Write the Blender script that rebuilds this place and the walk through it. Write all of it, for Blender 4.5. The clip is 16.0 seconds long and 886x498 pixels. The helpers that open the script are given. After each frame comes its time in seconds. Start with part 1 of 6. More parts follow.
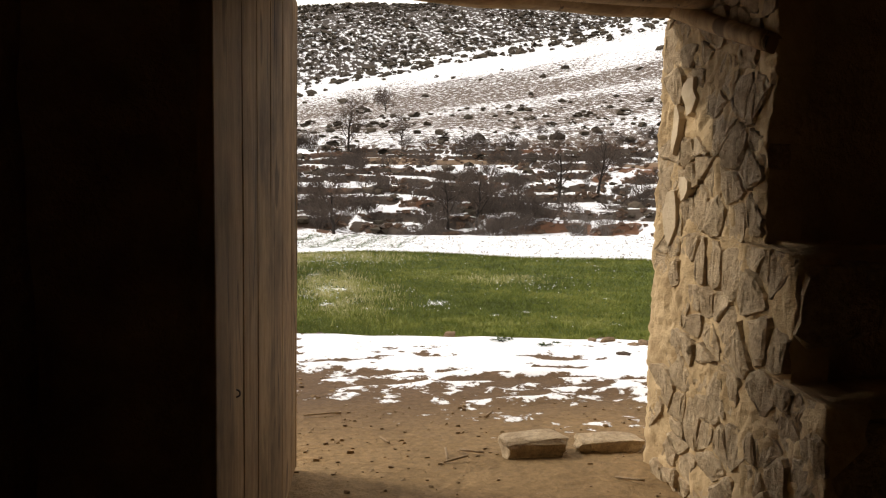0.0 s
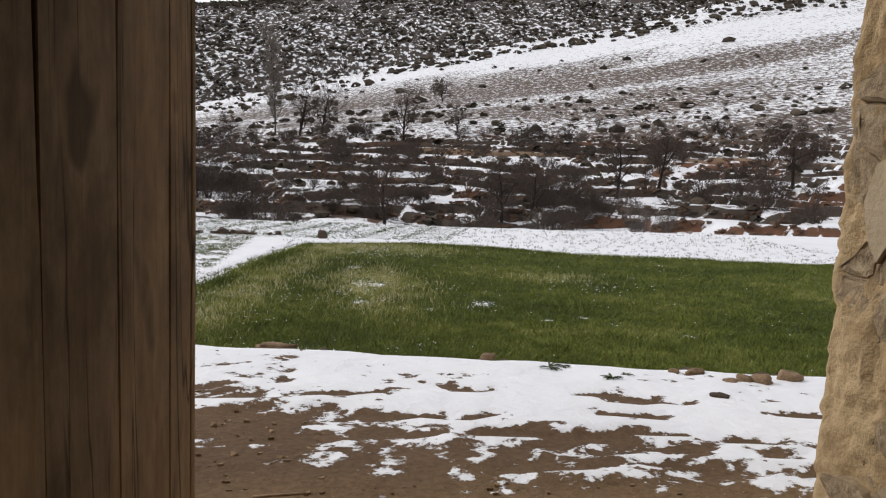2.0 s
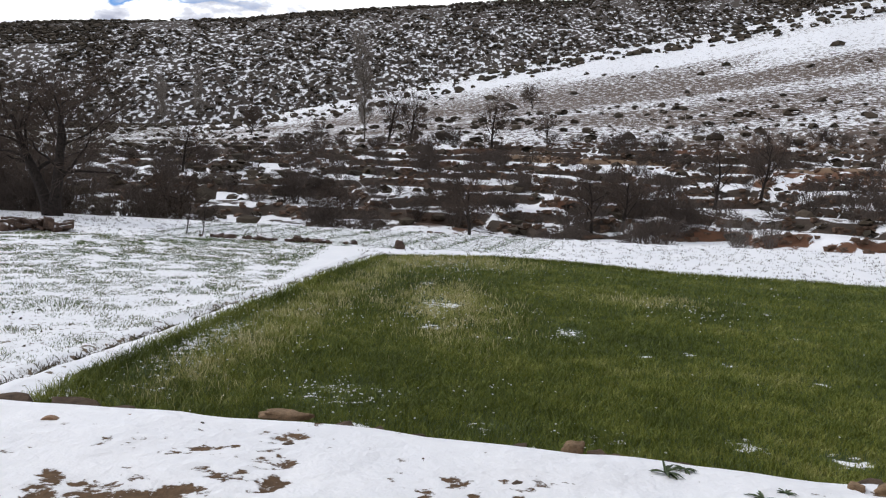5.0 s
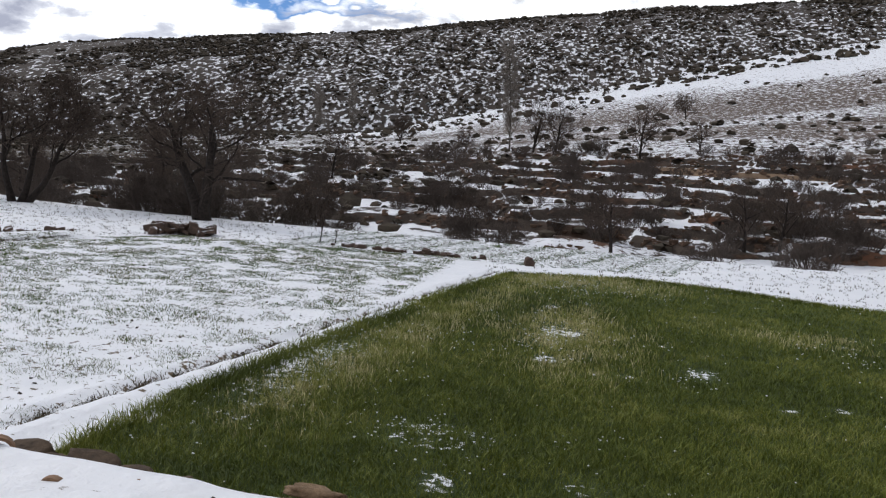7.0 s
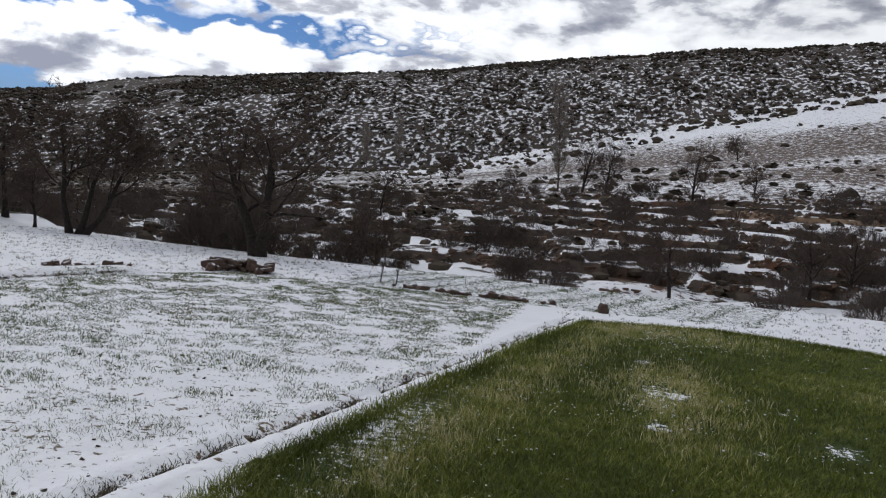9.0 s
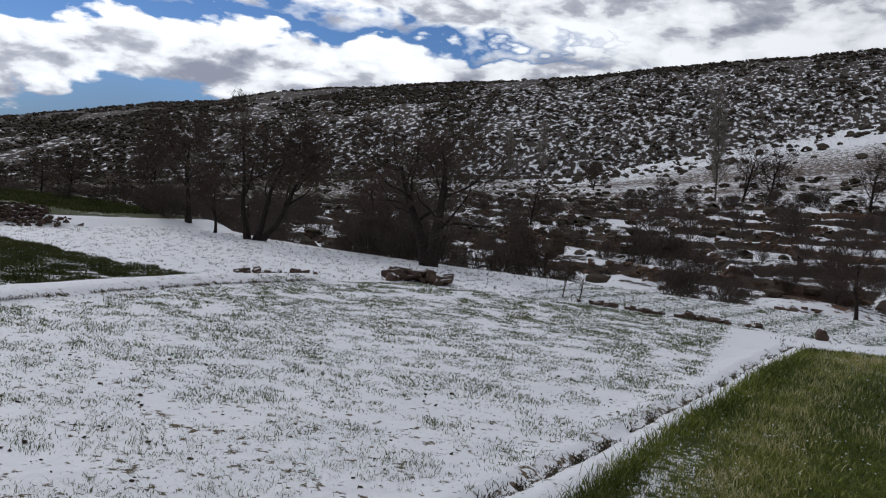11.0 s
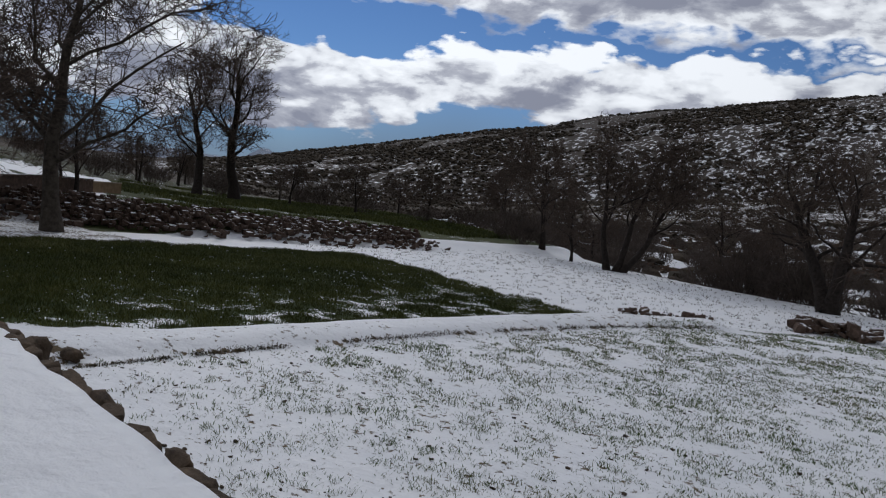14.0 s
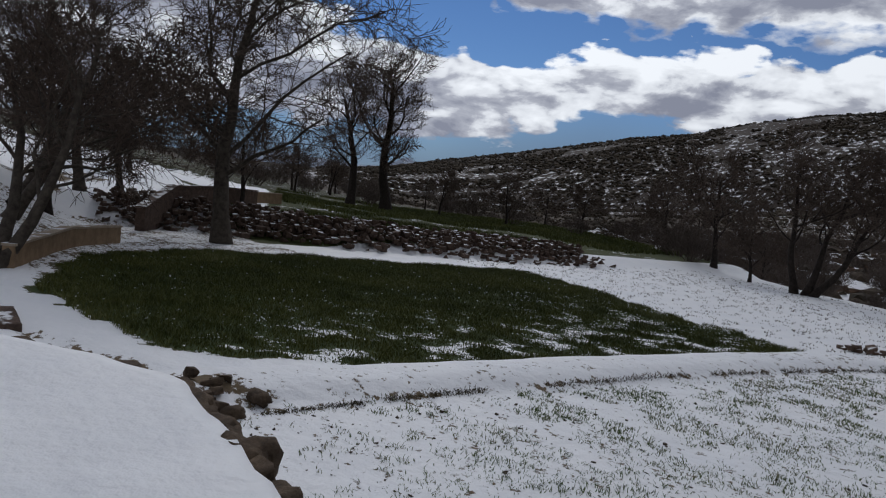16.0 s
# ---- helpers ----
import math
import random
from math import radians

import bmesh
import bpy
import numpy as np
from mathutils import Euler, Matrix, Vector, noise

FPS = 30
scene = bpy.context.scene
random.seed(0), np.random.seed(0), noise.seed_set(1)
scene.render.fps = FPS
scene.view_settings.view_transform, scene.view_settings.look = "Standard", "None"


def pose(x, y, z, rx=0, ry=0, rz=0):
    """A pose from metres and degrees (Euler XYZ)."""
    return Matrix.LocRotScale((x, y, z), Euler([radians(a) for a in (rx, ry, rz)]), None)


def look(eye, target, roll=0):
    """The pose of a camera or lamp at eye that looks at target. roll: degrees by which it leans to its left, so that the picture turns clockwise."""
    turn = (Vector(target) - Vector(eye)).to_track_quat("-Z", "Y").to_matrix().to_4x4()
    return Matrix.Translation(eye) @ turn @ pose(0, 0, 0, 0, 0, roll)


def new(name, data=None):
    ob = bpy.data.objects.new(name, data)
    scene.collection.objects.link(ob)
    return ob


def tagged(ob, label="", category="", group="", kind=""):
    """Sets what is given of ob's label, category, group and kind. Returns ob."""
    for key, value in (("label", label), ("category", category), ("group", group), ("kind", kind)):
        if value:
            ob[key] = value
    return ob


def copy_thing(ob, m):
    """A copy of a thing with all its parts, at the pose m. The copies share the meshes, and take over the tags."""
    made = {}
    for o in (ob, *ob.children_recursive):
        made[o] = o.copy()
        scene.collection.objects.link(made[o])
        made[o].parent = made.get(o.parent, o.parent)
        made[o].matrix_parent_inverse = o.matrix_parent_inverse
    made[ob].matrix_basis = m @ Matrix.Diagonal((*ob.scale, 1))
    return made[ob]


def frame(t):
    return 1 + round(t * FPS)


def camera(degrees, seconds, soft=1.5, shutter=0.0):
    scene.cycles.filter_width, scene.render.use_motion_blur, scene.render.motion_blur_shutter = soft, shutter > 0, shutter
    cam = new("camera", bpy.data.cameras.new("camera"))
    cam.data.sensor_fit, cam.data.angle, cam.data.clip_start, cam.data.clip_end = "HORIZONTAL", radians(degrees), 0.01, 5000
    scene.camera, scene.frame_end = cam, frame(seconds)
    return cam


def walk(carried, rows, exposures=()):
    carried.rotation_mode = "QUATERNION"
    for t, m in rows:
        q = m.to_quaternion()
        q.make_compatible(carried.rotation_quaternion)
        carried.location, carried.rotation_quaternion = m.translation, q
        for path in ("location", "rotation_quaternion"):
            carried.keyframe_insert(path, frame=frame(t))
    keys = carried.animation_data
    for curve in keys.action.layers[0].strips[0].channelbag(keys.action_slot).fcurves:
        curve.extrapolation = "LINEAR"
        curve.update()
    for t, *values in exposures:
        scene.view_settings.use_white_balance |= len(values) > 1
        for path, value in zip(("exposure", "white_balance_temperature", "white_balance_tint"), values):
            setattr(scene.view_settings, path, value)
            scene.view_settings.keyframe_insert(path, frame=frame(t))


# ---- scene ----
cam = camera(59.1, 16.0, soft=1.15)
PATH = [
    (0, (-0.783, -3.342, 1.417), (-0.395, -1.392, 1.203), 1.3),
    (0.5, (-0.755, -3.149, 1.388), (-0.387, -1.195, 1.171), 1.7),
    (1, (-0.653, -2.829, 1.375), (-0.294, -0.873, 1.155), 1.8),
    (1.5, (-0.519, -2.307, 1.346), (-0.213, -0.345, 1.111), 2.1),
    (2, (-0.377, -1.84, 1.296), (-0.125, 0.129, 1.057), 2.3),
    (2.5, (-0.259, -1.405, 1.268), (-0.038, 0.568, 1.024), 2.2),
    (3, (-0.215, -1.0, 1.265), (-0.038, 0.977, 1.02), 2.6),
    (5.5, (0.004, -0.074, 1.307), (-0.075, 1.912, 1.078), 2.7),
    (6, (0.162, 0.171, 1.359), (-0.063, 2.144, 1.127), 2.9),
    (6.5, (0.282, 0.353, 1.427), (-0.032, 2.314, 1.193), 3.5),
    (7, (0.253, 0.552, 1.425), (-0.083, 2.511, 1.197), 3.6),
    (7.5, (0.127, 0.773, 1.378), (-0.137, 2.744, 1.158), 3.7),
    (8, (-0.109, 1.076, 1.403), (-0.397, 3.047, 1.219), 4.1),
    (8.5, (-0.377, 1.302, 1.402), (-0.749, 3.262, 1.254), 4.4),
    (11, (-2.246, 2.032, 1.349), (-3.029, 3.866, 1.201), 4.9),
    (11.5, (-2.733, 2.169, 1.345), (-3.688, 3.92, 1.2), 5.1),
    (12, (-3.197, 2.302, 1.349), (-4.323, 3.95, 1.214), 5.5),
    (12.5, (-3.596, 2.365, 1.355), (-4.831, 3.931, 1.214), 5.5),
    (13, (-4.069, 2.512, 1.372), (-5.406, 3.992, 1.222), 5.7),
    (13.5, (-4.507, 2.561, 1.373), (-5.919, 3.969, 1.221), 5.6),
    (14, (-4.933, 2.646, 1.362), (-6.373, 4.025, 1.2), 5.6),
    (14.5, (-5.383, 2.706, 1.367), (-6.864, 4.04, 1.205), 5.7),
    (15, (-5.878, 2.752, 1.384), (-7.414, 4.021, 1.212), 5.8),
    (15.5, (-6.324, 2.851, 1.411), (-7.93, 4.029, 1.231), 5.6),
    (16, (-6.804, 2.883, 1.394), (-8.462, 3.988, 1.22), 5.8),
]
walk(cam, [(t, look(eye, target, roll)) for t, eye, target, roll in PATH],
     exposures=[(0, 1.0, 7200, 10), (1.0, 0.76, 6950, 10), (1.5, 0.48, 6650, 10), (2.0, 0.3, 6450, 10), (3.0, 0.2, 6250, 10), (5.5, 0.3, 6150, 10), (6.0, 0.14, 6120, 10), (7.0, 0.07, 6100, 10), (8.0, 0.08, 6080, 10), (8.5, -0.1, 6080, 10),
                (11, -0.5, 6000, 10), (11.5, -0.64, 5980, 10), (12.5, -0.75, 5950, 10), (14, -0.74, 5950, 10), (16, -0.8, 5950, 10)])

# ---- world, sun and exposure ----
SUN_AZ, SUN_EL = 62.0, 34.0        # degrees to the left of north (+y), and above the horizon


def make_world():
    w = bpy.data.worlds.new("sky")
    scene.world = w
    w.use_nodes = True
    nt = w.node_tree
    nt.nodes.clear()
    N, L = nt.nodes.new, nt.links.new

    def math_node(op, a, b=None, c=None, clamp=False):
        n = N("ShaderNodeMath")
        n.operation, n.use_clamp = op, clamp
        for i, v in enumerate((a, b, c)):
            if v is None:
                continue
            if isinstance(v, (int, float)):
                n.inputs[i].default_value = v
            else:
                L(v, n.inputs[i])
        return n.outputs[0]

    def ramp(fac, stops):
        n = N("ShaderNodeValToRGB")
        while len(n.color_ramp.elements) < len(stops):
            n.color_ramp.elements.new(0.5)
        for e, (p, c) in zip(n.color_ramp.elements, stops):
            e.position, e.color = p, (*c, 1) if isinstance(c, tuple) else (c, c, c, 1)
        L(fac, n.inputs[0])
        return n.outputs[0]

    def noise_node(vec, scale, detail, rough=0.55, warp=0.0):
        n = N("ShaderNodeTexNoise")
        L(vec, n.inputs["Vector"])
        n.inputs["Scale"].default_value, n.inputs["Detail"].default_value = scale, detail
        n.inputs["Roughness"].default_value, n.inputs["Distortion"].default_value = rough, warp
        return n.outputs[0]

    sky = N("ShaderNodeTexSky")
    sky.sky_type, sky.sun_disc = "NISHITA", False
    sky.sun_elevation, sky.sun_rotation = radians(SUN_EL), radians(-SUN_AZ)
    sky.air_density, sky.dust_density, sky.ozone_density = 0.8, 0.0, 3.0
    tc = N("ShaderNodeTexCoord").outputs["Generated"]
    sep = N("ShaderNodeSeparateXYZ")
    L(tc, sep.inputs[0])
    x, y, z = sep.outputs
    az = math_node("ARCTAN2", math_node("MULTIPLY", x, -1.0), y)
    el = math_node("ARCSINE", z)
    comb = N("ShaderNodeCombineXYZ")
    L(az, comb.inputs[0])
    L(math_node("MULTIPLY", el, 2.2), comb.inputs[1])
    low = noise_node(comb.outputs[0], 9.0, 9.0, 0.55, 0.25)
    wide = noise_node(comb.outputs[0], 3.2, 4.0, 0.5, 0.2)
    shade = noise_node(comb.outputs[0], 12.0, 8.0, 0.6, 0.25)
    bend = N("ShaderNodeMixRGB")
    bend.inputs[0].default_value = 0.16
    L(comb.outputs[0], bend.inputs[1])
    swirl = N("ShaderNodeTexNoise")
    L(comb.outputs[0], swirl.inputs["Vector"])
    swirl.inputs["Scale"].default_value, swirl.inputs["Detail"].default_value = 14.0, 6.0
    L(swirl.outputs[1], bend.inputs[2])
    cell = N("ShaderNodeTexVoronoi")
    cell.feature = "SMOOTH_F1"
    L(bend.outputs[0], cell.inputs["Vector"])
    cell.voronoi_dimensions = "2D"
    cell.inputs["Scale"].default_value = 15.0
    cell.inputs["Smoothness"].default_value = 0.35
    puff = cell.outputs["Distance"]                          # heaped lumps of the bank
    turn = math_node("MULTIPLY_ADD", az, 0.25, 0.5)          # 0 and 1 lie behind the walker

    def by_azimuth(points):
        """A height in the sky, in radians, that changes round the horizon."""
        return math_node("MULTIPLY", ramp(turn, [(0.5 + 0.25 * radians(a), radians(e) * 2) for a, e in points]), 0.5)

    bank_top = by_azimuth([(-60, 12), (12, 10.6), (18, 10.3), (32, 10.0), (45, 9.9), (52, 8.9), (58, 9.8), (66, 10.6), (72, 15), (110, 12)])
    upper = by_azimuth([(-60, 9), (12, 10.2), (18, 10.7), (25, 11.3), (38, 11.9), (50, 12.4), (56, 13.4), (64, 20), (85, 22), (110, 12)])
    bank_foot = by_azimuth([(-60, -5), (20, -2), (32, 4.0), (46, 5.6), (52, 4.6), (58, 3.2), (66, 4.2), (90, 1), (110, -5)])
    lumpy = math_node("MULTIPLY_ADD", puff, 0.05, -0.022)
    ragged = math_node("ADD", math_node("ADD", el, math_node("MULTIPLY", lumpy, -1.0)), math_node("ADD", math_node("MULTIPLY_ADD", low, 0.15, -0.075), math_node("MULTIPLY_ADD", wide, 0.05, -0.025)))
    smooth_el = math_node("ADD", math_node("ADD", el, lumpy), math_node("MULTIPLY_ADD", low, 0.06, -0.03))

    def soft(value, width):
        return math_node("MULTIPLY_ADD", value, 1.0 / width, 0.5, clamp=True)

    in_bank = soft(math_node("SUBTRACT", bank_top, smooth_el), 0.008)
    over_foot = soft(math_node("SUBTRACT", ragged, bank_foot), 0.014)
    in_upper = soft(math_node("SUBTRACT", smooth_el, upper), 0.016)
    mask = math_node("MAXIMUM", math_node("MULTIPLY", in_bank, over_foot), in_upper)
    depth = math_node("MINIMUM", math_node("MULTIPLY", math_node("ABSOLUTE", math_node("SUBTRACT", el, bank_top)), 4.0), 0.27)
    thick = math_node("ADD", math_node("ADD", math_node("MULTIPLY", shade, 0.95), math_node("MULTIPLY", wide, 0.2)), math_node("ADD", math_node("SUBTRACT", depth, 0.31), math_node("MULTIPLY", puff, 0.34)))
    cloud = ramp(thick, [(0.42, (1.62, 1.60, 1.56)), (0.56, (1.28, 1.27, 1.26)), (0.64, (0.76, 0.76, 0.81)), (0.78, (0.44, 0.45, 0.53))])
    blue = N("ShaderNodeMixRGB")
    blue.blend_type = "MULTIPLY"
    blue.inputs[0].default_value = 1.0
    L(sky.outputs[0], blue.inputs[1])
    blue.inputs[2].default_value = (0.062, 0.072, 0.088, 1)
    mix = N("ShaderNodeMixRGB")
    L(mask, mix.inputs[0])
    rain = N("ShaderNodeMixRGB")                              # blue-grey air under the bank
    L(math_node("MULTIPLY", soft(math_node("SUBTRACT", bank_foot, el), 0.08), 0.8), rain.inputs[0])
    L(blue.outputs[0], rain.inputs[1])
    rain.inputs[2].default_value = (0.23, 0.32, 0.46, 1)
    L(rain.outputs[0], mix.inputs[1])
    L(cloud, mix.inputs[2])
    bg = N("ShaderNodeBackground")
    L(mix.outputs[0], bg.inputs[0])
    dot = N("ShaderNodeVectorMath")
    dot.operation = "DOT_PRODUCT"
    L(tc, dot.inputs[0])
    sa, se = radians(SUN_AZ), radians(SUN_EL)
    dot.inputs[1].default_value = (-math.sin(sa) * math.cos(se), math.cos(sa) * math.cos(se), math.sin(se))
    toward = math_node("MULTIPLY_ADD", dot.outputs["Value"], 0.5, 0.5, clamp=True)
    L(math_node("MULTIPLY_ADD", math_node("POWER", toward, 2.0), 0.75, 0.35), bg.inputs[1])
    out = N("ShaderNodeOutputWorld")
    L(bg.outputs[0], out.inputs[0])


make_world()
sun = new("sun", bpy.data.lights.new("sun", "SUN"))
sun.data.energy, sun.data.angle, sun.data.color = 1.15, radians(12), (1.0, 0.94, 0.86)
_sa, _se = radians(SUN_AZ), radians(SUN_EL)
sun.matrix_world = look((-60 * math.sin(_sa) * math.cos(_se), 60 * math.cos(_sa) * math.cos(_se), 60 * math.sin(_se)), (0, 0, 0))


# ---- materials ----
def shader(name):
    m = bpy.data.materials.new(name)
    m.use_nodes = True
    nt = m.node_tree
    b = nt.nodes["Principled BSDF"]
    return m, nt, b


class Nodes:
    """Short names for building a node material."""

    def __init__(self, nt):
        self.nt = nt

    def put(self, kind, **sockets):
        n = self.nt.nodes.new(kind)
        for key, v in sockets.items():
            s = n.inputs[key.replace("_", " ")]
            if hasattr(v, "is_output"):
                self.nt.links.new(v, s)
            else:
                s.default_value = v
        return n

    def pos(self, scale=(1, 1, 1), rot=(0, 0, 0), local=False):
        src = self.put("ShaderNodeTexCoord").outputs["Object"] if local else self.put("ShaderNodeNewGeometry").outputs["Position"]
        return self.put("ShaderNodeMapping", Vector=src, Scale=scale, Rotation=rot).outputs[0]

    def noise(self, vec, scale, detail=4.0, rough=0.55, warp=0.0):
        return self.put("ShaderNodeTexNoise", Vector=vec, Scale=scale, Detail=detail, Roughness=rough, Distortion=warp).outputs[0]

    def math(self, op, a, b=0.0, c=0.0, clamp=False):
        n = self.nt.nodes.new("ShaderNodeMath")
        n.operation, n.use_clamp = op, clamp
        for i, v in enumerate((a, b, c)):
            if hasattr(v, "is_output"):
                self.nt.links.new(v, n.inputs[i])
            else:
                n.inputs[i].default_value = v
        return n.outputs[0]

    def ramp(self, fac, *stops):
        n = self.nt.nodes.new("ShaderNodeValToRGB")
        while len(n.color_ramp.elements) < len(stops):
            n.color_ramp.elements.new(0.5)
        for e, (p, c) in zip(n.color_ramp.elements, stops):
            e.position, e.color = p, (*c, 1) if isinstance(c, tuple) else (c, c, c, 1)
        self.nt.links.new(fac, n.inputs[0])
        return n.outputs[0]

    def mix(self, fac, a, b, blend="MIX"):
        n = self.nt.nodes.new("ShaderNodeMixRGB")
        n.blend_type = blend
        for i, v in enumerate((fac, a, b)):
            if hasattr(v, "is_output"):
                self.nt.links.new(v, n.inputs[i])
            elif i == 0:
                n.inputs[0].default_value = v
            else:
                n.inputs[i].default_value = (*v, 1)
        return n.outputs[0]

    def bump(self, height, strength, distance):
        return self.put("ShaderNodeBump", Height=height, Strength=strength, Distance=distance).outputs[0]

    def attr(self, name):
        n = self.nt.nodes.new("ShaderNodeAttribute")
        n.attribute_name = name
        return n

    def rand(self):
        return self.put("ShaderNodeObjectInfo").outputs["Random"]

    def island(self):
        return self.put("ShaderNodeNewGeometry").outputs["Random Per Island"]

    def finish(self, bsdf, color, rough=0.8, normal=None, spec=0.3):
        for key, v in (("Base Color", color), ("Roughness", rough), ("Normal", normal), ("Specular IOR Level", spec)):
            if v is None:
                continue
            if hasattr(v, "is_output"):
                self.nt.links.new(v, bsdf.inputs[key])
            else:
                bsdf.inputs[key].default_value = (*v, 1) if isinstance(v, tuple) else v


def ground_material():
    m, nt, b = shader("snow_and_soil")
    n = Nodes(nt)
    p = n.pos()
    far = n.attr("far").outputs["Fac"]
    fine = n.noise(n.pos((1.0, 1.15, 1.0)), 8.0, 7.0, 0.66)
    coarse = n.noise(n.pos((0.95, 0.65, 1.3)), 1.15, 9.0, 0.76, 0.3)
    bold = n.noise(n.pos((0.9, 0.45, 0.9)), 0.5, 3.5, 0.6, 0.2)
    distant = n.math("MULTIPLY_ADD", far, 2.0, -1.0, clamp=True)
    grain = n.mix(distant, n.mix(n.math("MULTIPLY", far, 2.0, clamp=True), fine, coarse), bold)
    cover = n.math("ADD", n.attr("snow").outputs["Fac"], n.math("MULTIPLY", n.math("SUBTRACT", grain, 0.5), 1.55))
    mask = n.ramp(cover, (0.47, 0.0), (0.53, 1.0))
    soil = n.attr("soil").outputs["Color"]
    patch = n.noise(p, 1.1, 5.0, 0.6)
    grit = n.noise(p, 28.0, 5.0, 0.7)
    vary = n.mix(far, n.math("MULTIPLY_ADD", grit, 1.5, 0.25), n.math("MULTIPLY_ADD", n.noise(p, 0.35, 6.0, 0.7), 1.3, 0.35))
    earth = n.mix(1.0, soil, n.mix(1.0, vary, n.math("MULTIPLY_ADD", patch, 0.8, 0.6), "MULTIPLY"), "MULTIPLY")
    white = n.ramp(n.noise(p, 0.9, 6.0, 0.6), (0.3, (0.83, 0.845, 0.87)), (0.7, (0.91, 0.915, 0.925)))
    color = n.mix(mask, earth, white)
    lumps = n.math("ADD", n.math("MULTIPLY", n.noise(p, 3.2, 5.0, 0.6), 1.0), n.math("MULTIPLY", n.math("MULTIPLY", grit, 0.2), n.math("SUBTRACT", 1.0, mask)))
    soft = n.bump(n.math("ADD", lumps, n.math("MULTIPLY", mask, 0.35)), 0.55, 0.09)
    n.finish(b, color, n.ramp(mask, (0.0, 0.95), (1.0, 0.62)), soft, 0.25)
    return m


def stone_material(name, dark, light, scale=9.0, local=False, snow=0.0):
    m, nt, b = shader(name)
    n = Nodes(nt)
    p = n.pos(local=local)
    base = n.mix(n.ramp(n.noise(p, scale, 7.0, 0.65), (0.28, 0.0), (0.72, 1.0)), dark, light)
    base = n.mix(n.math("MULTIPLY", n.rand(), 0.6), base, n.mix(0.5, base, dark))
    spots = n.ramp(n.noise(p, scale * 5, 4.0, 0.7), (0.35, 0.55), (0.6, 1.0))
    color = n.mix(0.7, base, spots, "MULTIPLY")
    if snow:
        up = n.put("ShaderNodeSeparateXYZ", Vector=n.put("ShaderNodeNewGeometry").outputs["Normal"]).outputs[2]
        lies = n.math("ADD", up, n.math("MULTIPLY_ADD", n.noise(n.pos(), 3.0, 5.0, 0.6), 1.6, -0.8 - 0.75 + snow))
        color = n.mix(n.ramp(lies, (0.46, 0.0), (0.56, 1.0)), color, (0.84, 0.85, 0.87))
    n.finish(b, color, 0.9, n.bump(n.noise(p, scale * 2.2, 8.0, 0.68), 0.8, 0.03), 0.2)
    return m


def wood_material(name, dark, light):
    m, nt, b = shader(name)
    n = Nodes(nt)
    rnd = n.rand()
    shift = n.put("ShaderNodeCombineXYZ", X=n.math("MULTIPLY", rnd, 9.0), Y=n.math("MULTIPLY", rnd, 5.0)).outputs[0]
    add = nt.nodes.new("ShaderNodeVectorMath")
    nt.links.new(n.pos((13, 13, 0.8)), add.inputs[0])
    nt.links.new(shift, add.inputs[1])
    grain = n.noise(add.outputs[0], 0.8, 5.0, 0.6, 1.6)
    rings = n.noise(n.pos((5, 5, 0.5)), 2.0, 3.0, 0.6, 1.6)
    tone = n.math("ADD", n.math("MULTIPLY", grain, 0.22), n.math("ADD", n.math("MULTIPLY", rings, 0.4), n.math("MULTIPLY", n.noise(n.pos((2.2, 2.2, 0.5)), 2.0, 7.0, 0.72, 1.2), 0.38)))
    color = n.mix(n.ramp(tone, (0.34, 0.0), (0.66, 1.0)), dark, light)
    color = n.mix(n.math("MULTIPLY", rnd, 0.35), color, n.mix(0.5, color, (0.16, 0.11, 0.075)))
    stain = n.ramp(n.noise(n.pos((1.6, 1.6, 0.9)), 1.9, 6.0, 0.68), (0.34, 0.42), (0.62, 1.15))
    split = n.noise(n.pos((7, 7, 0.4)), 1.0, 4.0, 0.5, 0.8)
    crack = n.ramp(split, (0.484, 1.0), (0.497, 0.3), (0.502, 0.3), (0.515, 1.0))
    crack = n.mix(n.ramp(n.noise(n.pos((5, 5, 0.8)), 1.0, 2.0, 0.5), (0.48, 0.0), (0.58, 1.0)), (1.0, 1.0, 1.0), crack)
    knot = n.ramp(n.noise(n.pos((6, 6, 3.4)), 1.0, 2.0, 0.4), (0.66, 1.0), (0.72, 0.4))
    color = n.mix(1.0, n.mix(1.0, color, crack, "MULTIPLY"), knot, "MULTIPLY")
    n.finish(b, n.mix(1.0, color, stain, "MULTIPLY"), 0.82, n.bump(n.math("MULTIPLY", grain, crack), 0.18, 0.01), 0.2)
    return m


def plain_material(name, dark, light, scale=12.0, rough=0.9, bump=0.4, island=False):
    m, nt, b = shader(name)
    n = Nodes(nt)
    p = n.pos()
    f = n.ramp(n.noise(p, scale, 6.0, 0.65), (0.3, 0.0), (0.7, 1.0))
    if island:
        f = n.math("ADD", n.math("MULTIPLY", f, 0.4), n.math("MULTIPLY", n.island(), 0.6))
    n.finish(b, n.mix(f, dark, light), rough, n.bump(n.noise(p, scale * 3, 6.0, 0.65), bump, 0.02) if bump else None, 0.2)
    return m


def grass_material(name, stops, patchy=0.35):
    m, nt, b = shader(name)
    n = Nodes(nt)
    f = n.math("ADD", n.math("MULTIPLY", n.island(), 0.24), n.math("ADD", n.math("MULTIPLY_ADD", n.noise(n.pos(), patchy, 5.0, 0.62), 0.85, -0.27), n.math("MULTIPLY", n.noise(n.pos(), 2.4, 5.0, 0.72), 0.62)))
    n.finish(b, n.ramp(f, *stops), 0.6, None, 0.25)
    b.inputs["Subsurface Weight"].default_value = 0.0
    return m


